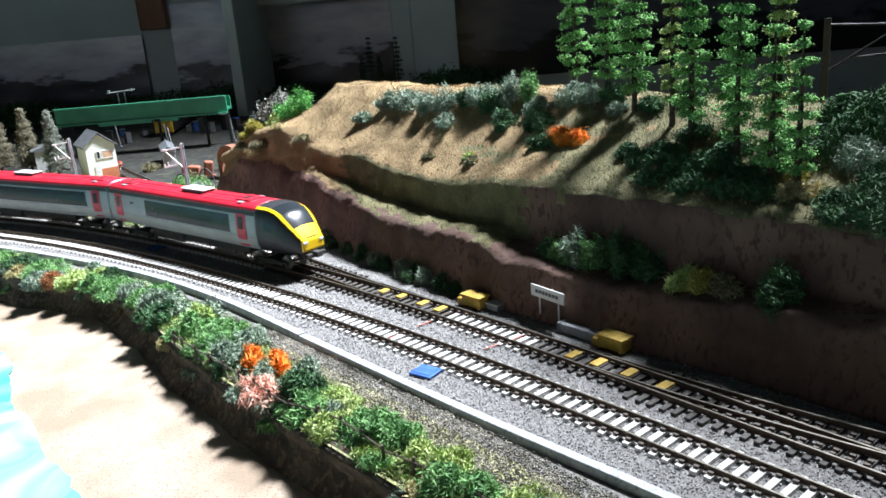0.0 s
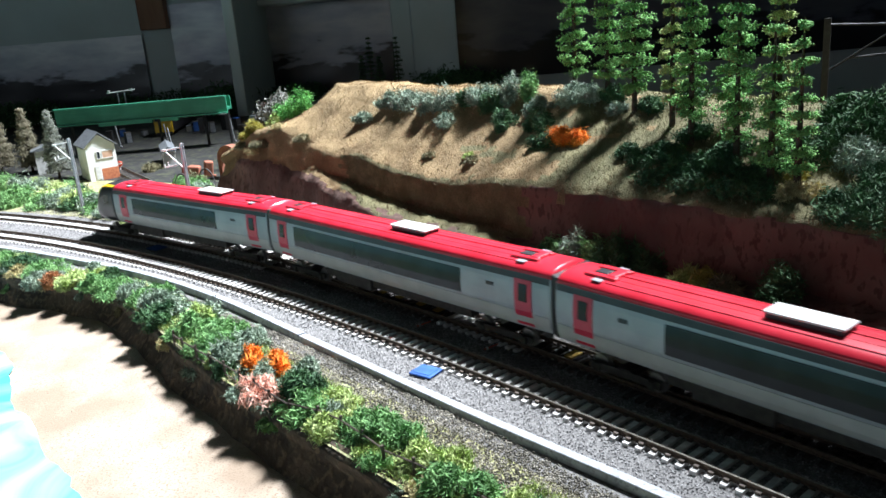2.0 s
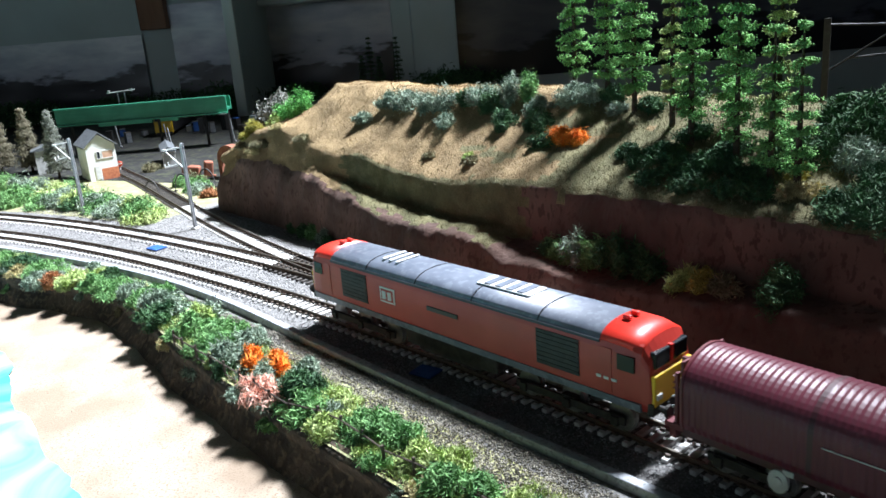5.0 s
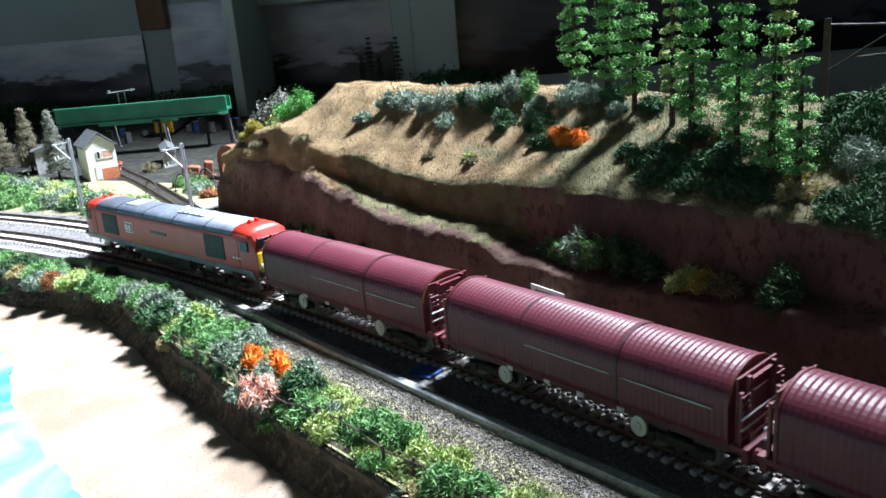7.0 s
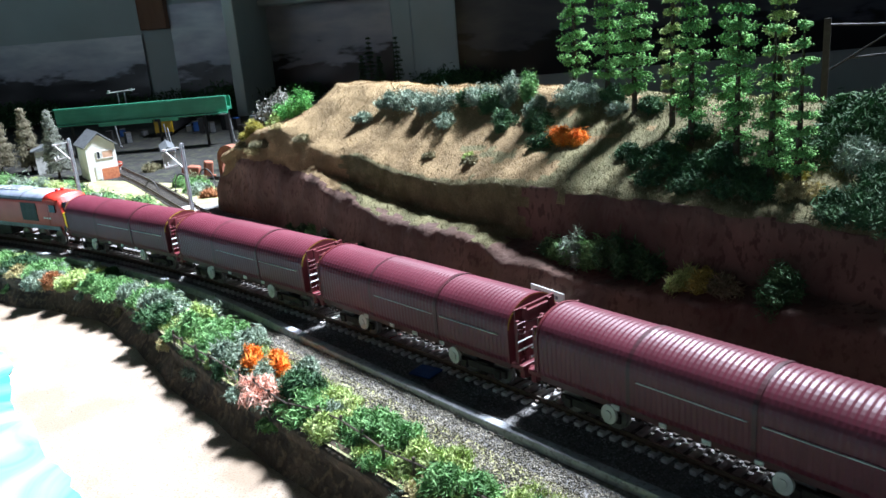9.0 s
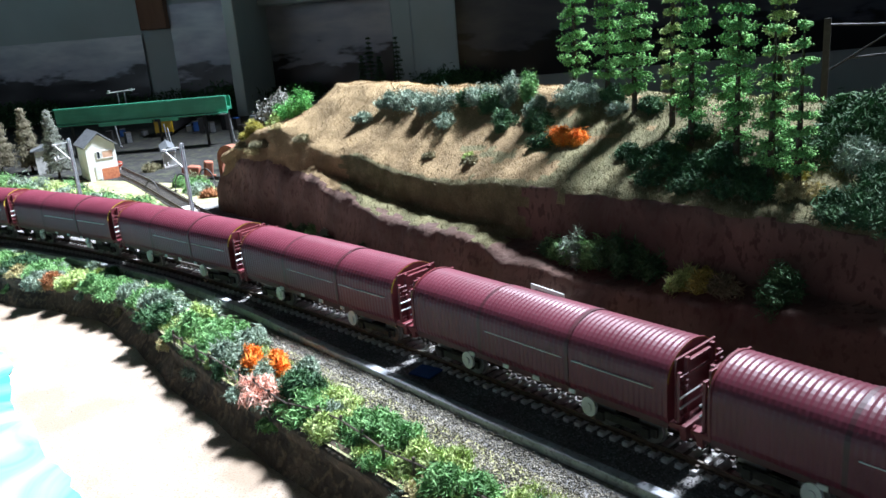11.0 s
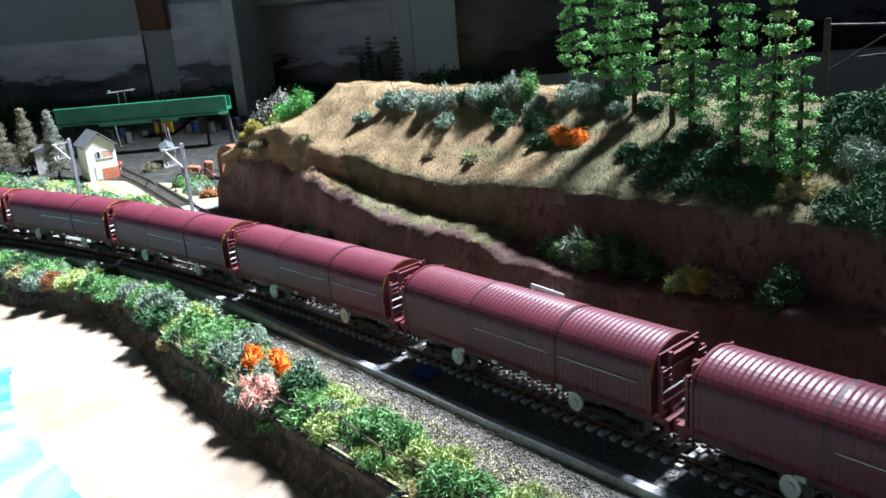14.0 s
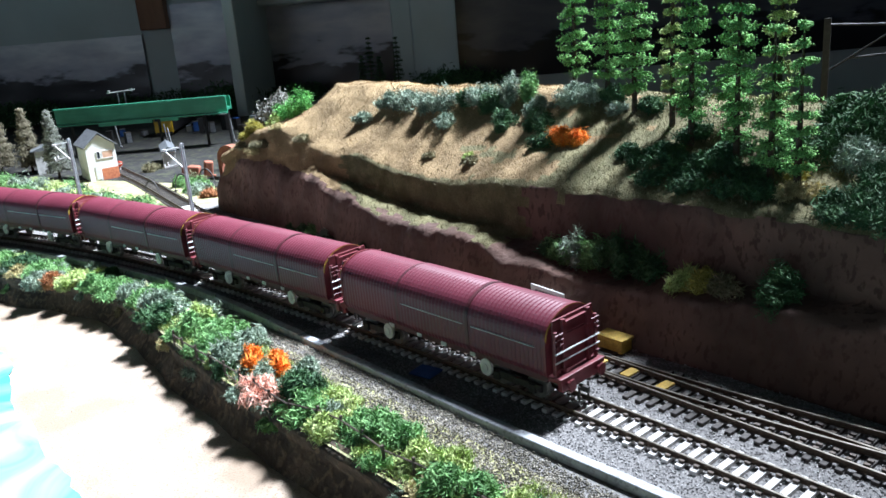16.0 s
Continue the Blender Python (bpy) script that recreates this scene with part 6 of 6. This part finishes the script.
# ---- build ----
room()
backdrop()
ground()
baseboard()
HILL = hill()
tracks()
lineside()
COACHES = [coach("leading red, silver and yellow streamlined train coach", 1)]
middle = coach("silver train coach with red roof and red doors")
COACHES += [middle, copy_thing(middle, Matrix.Identity(4)), coach("silver train coach with red roof, windows beside its rear door", 0, True), coach("rear red, silver and yellow streamlined train coach", -1, True)]
ENGINE = locomotive()
first = wagon()
verge_plants()
hill_plants()
trees()
fence()
yard()
hill_cover(HILL)
WAGONS = [first] + [copy_thing(first, Matrix.Identity(4)) for i in range(7)]


# ---- what moves ----
def fast_head(t):
    """Where the first coupling of the fast train is, along the main track."""
    return float(np.interp(t, FAST_T, FAST_S))


FAST_T = np.arange(0, 16.01, 0.1)
FAST_S = np.interp(FAST_T, np.arange(0, 16.01, 0.05), np.convolve(np.pad(np.interp(np.arange(0, 16.01, 0.05),
        [0, 0.5, 1.0, 1.5, 2.0, 2.5, 3.0, 3.5, 4.0, 6.0, 8.0, 16.0], [0.142, 0.437, 0.716, 0.997, 1.258, 1.494, 1.702, 1.900, 2.08, 2.6, 2.8, 2.82]), 3, mode="reflect", reflect_type="odd"), np.ones(7) / 7, "valid"))


def slow_tail(t):
    """Where the front of the last wagon is, along the near track."""
    return float(np.polyval(SLOW, t - 9.0))


SLOW = np.polyfit(np.array([0.0, 3.0, 3.5, 4.0, 6.5, 7.0, 9.0, 11.5, 12.5, 14.5, 16.0]) - 9.0, [2.88, 2.379, 2.296, 2.213, 1.793, 1.716, 1.434, 1.091, 0.968, 0.7225, 0.5515], 4)


def along(line, s, reach):
    """The pose of a vehicle whose bogies stand on the line at s - reach and s + reach."""
    a, b = line.at(s - reach)[0][0], line.at(s + reach)[0][0]
    return Matrix.Translation((*((a + b) / 2), 0)) @ Matrix.Rotation(math.atan2(b[1] - a[1], b[0] - a[0]), 4, "Z")


def motions():
    ts = [0.2 * i for i in range(81)]
    for k, c in enumerate(COACHES):
        walk(c, [(t, along(MAIN, fast_head(t) + 0.1435 - 0.287 * k, 0.1)) for t in ts])
    walk(ENGINE, [(t, along(NEAR, slow_tail(t) - 1.26 - 0.1440, 0.080)) for t in ts])
    for k, c in enumerate(WAGONS):
        walk(c, [(t, along(NEAR, slow_tail(t) - 0.18 * (7 - k) + 0.080, 0.0545)) for t in ts])


motions()
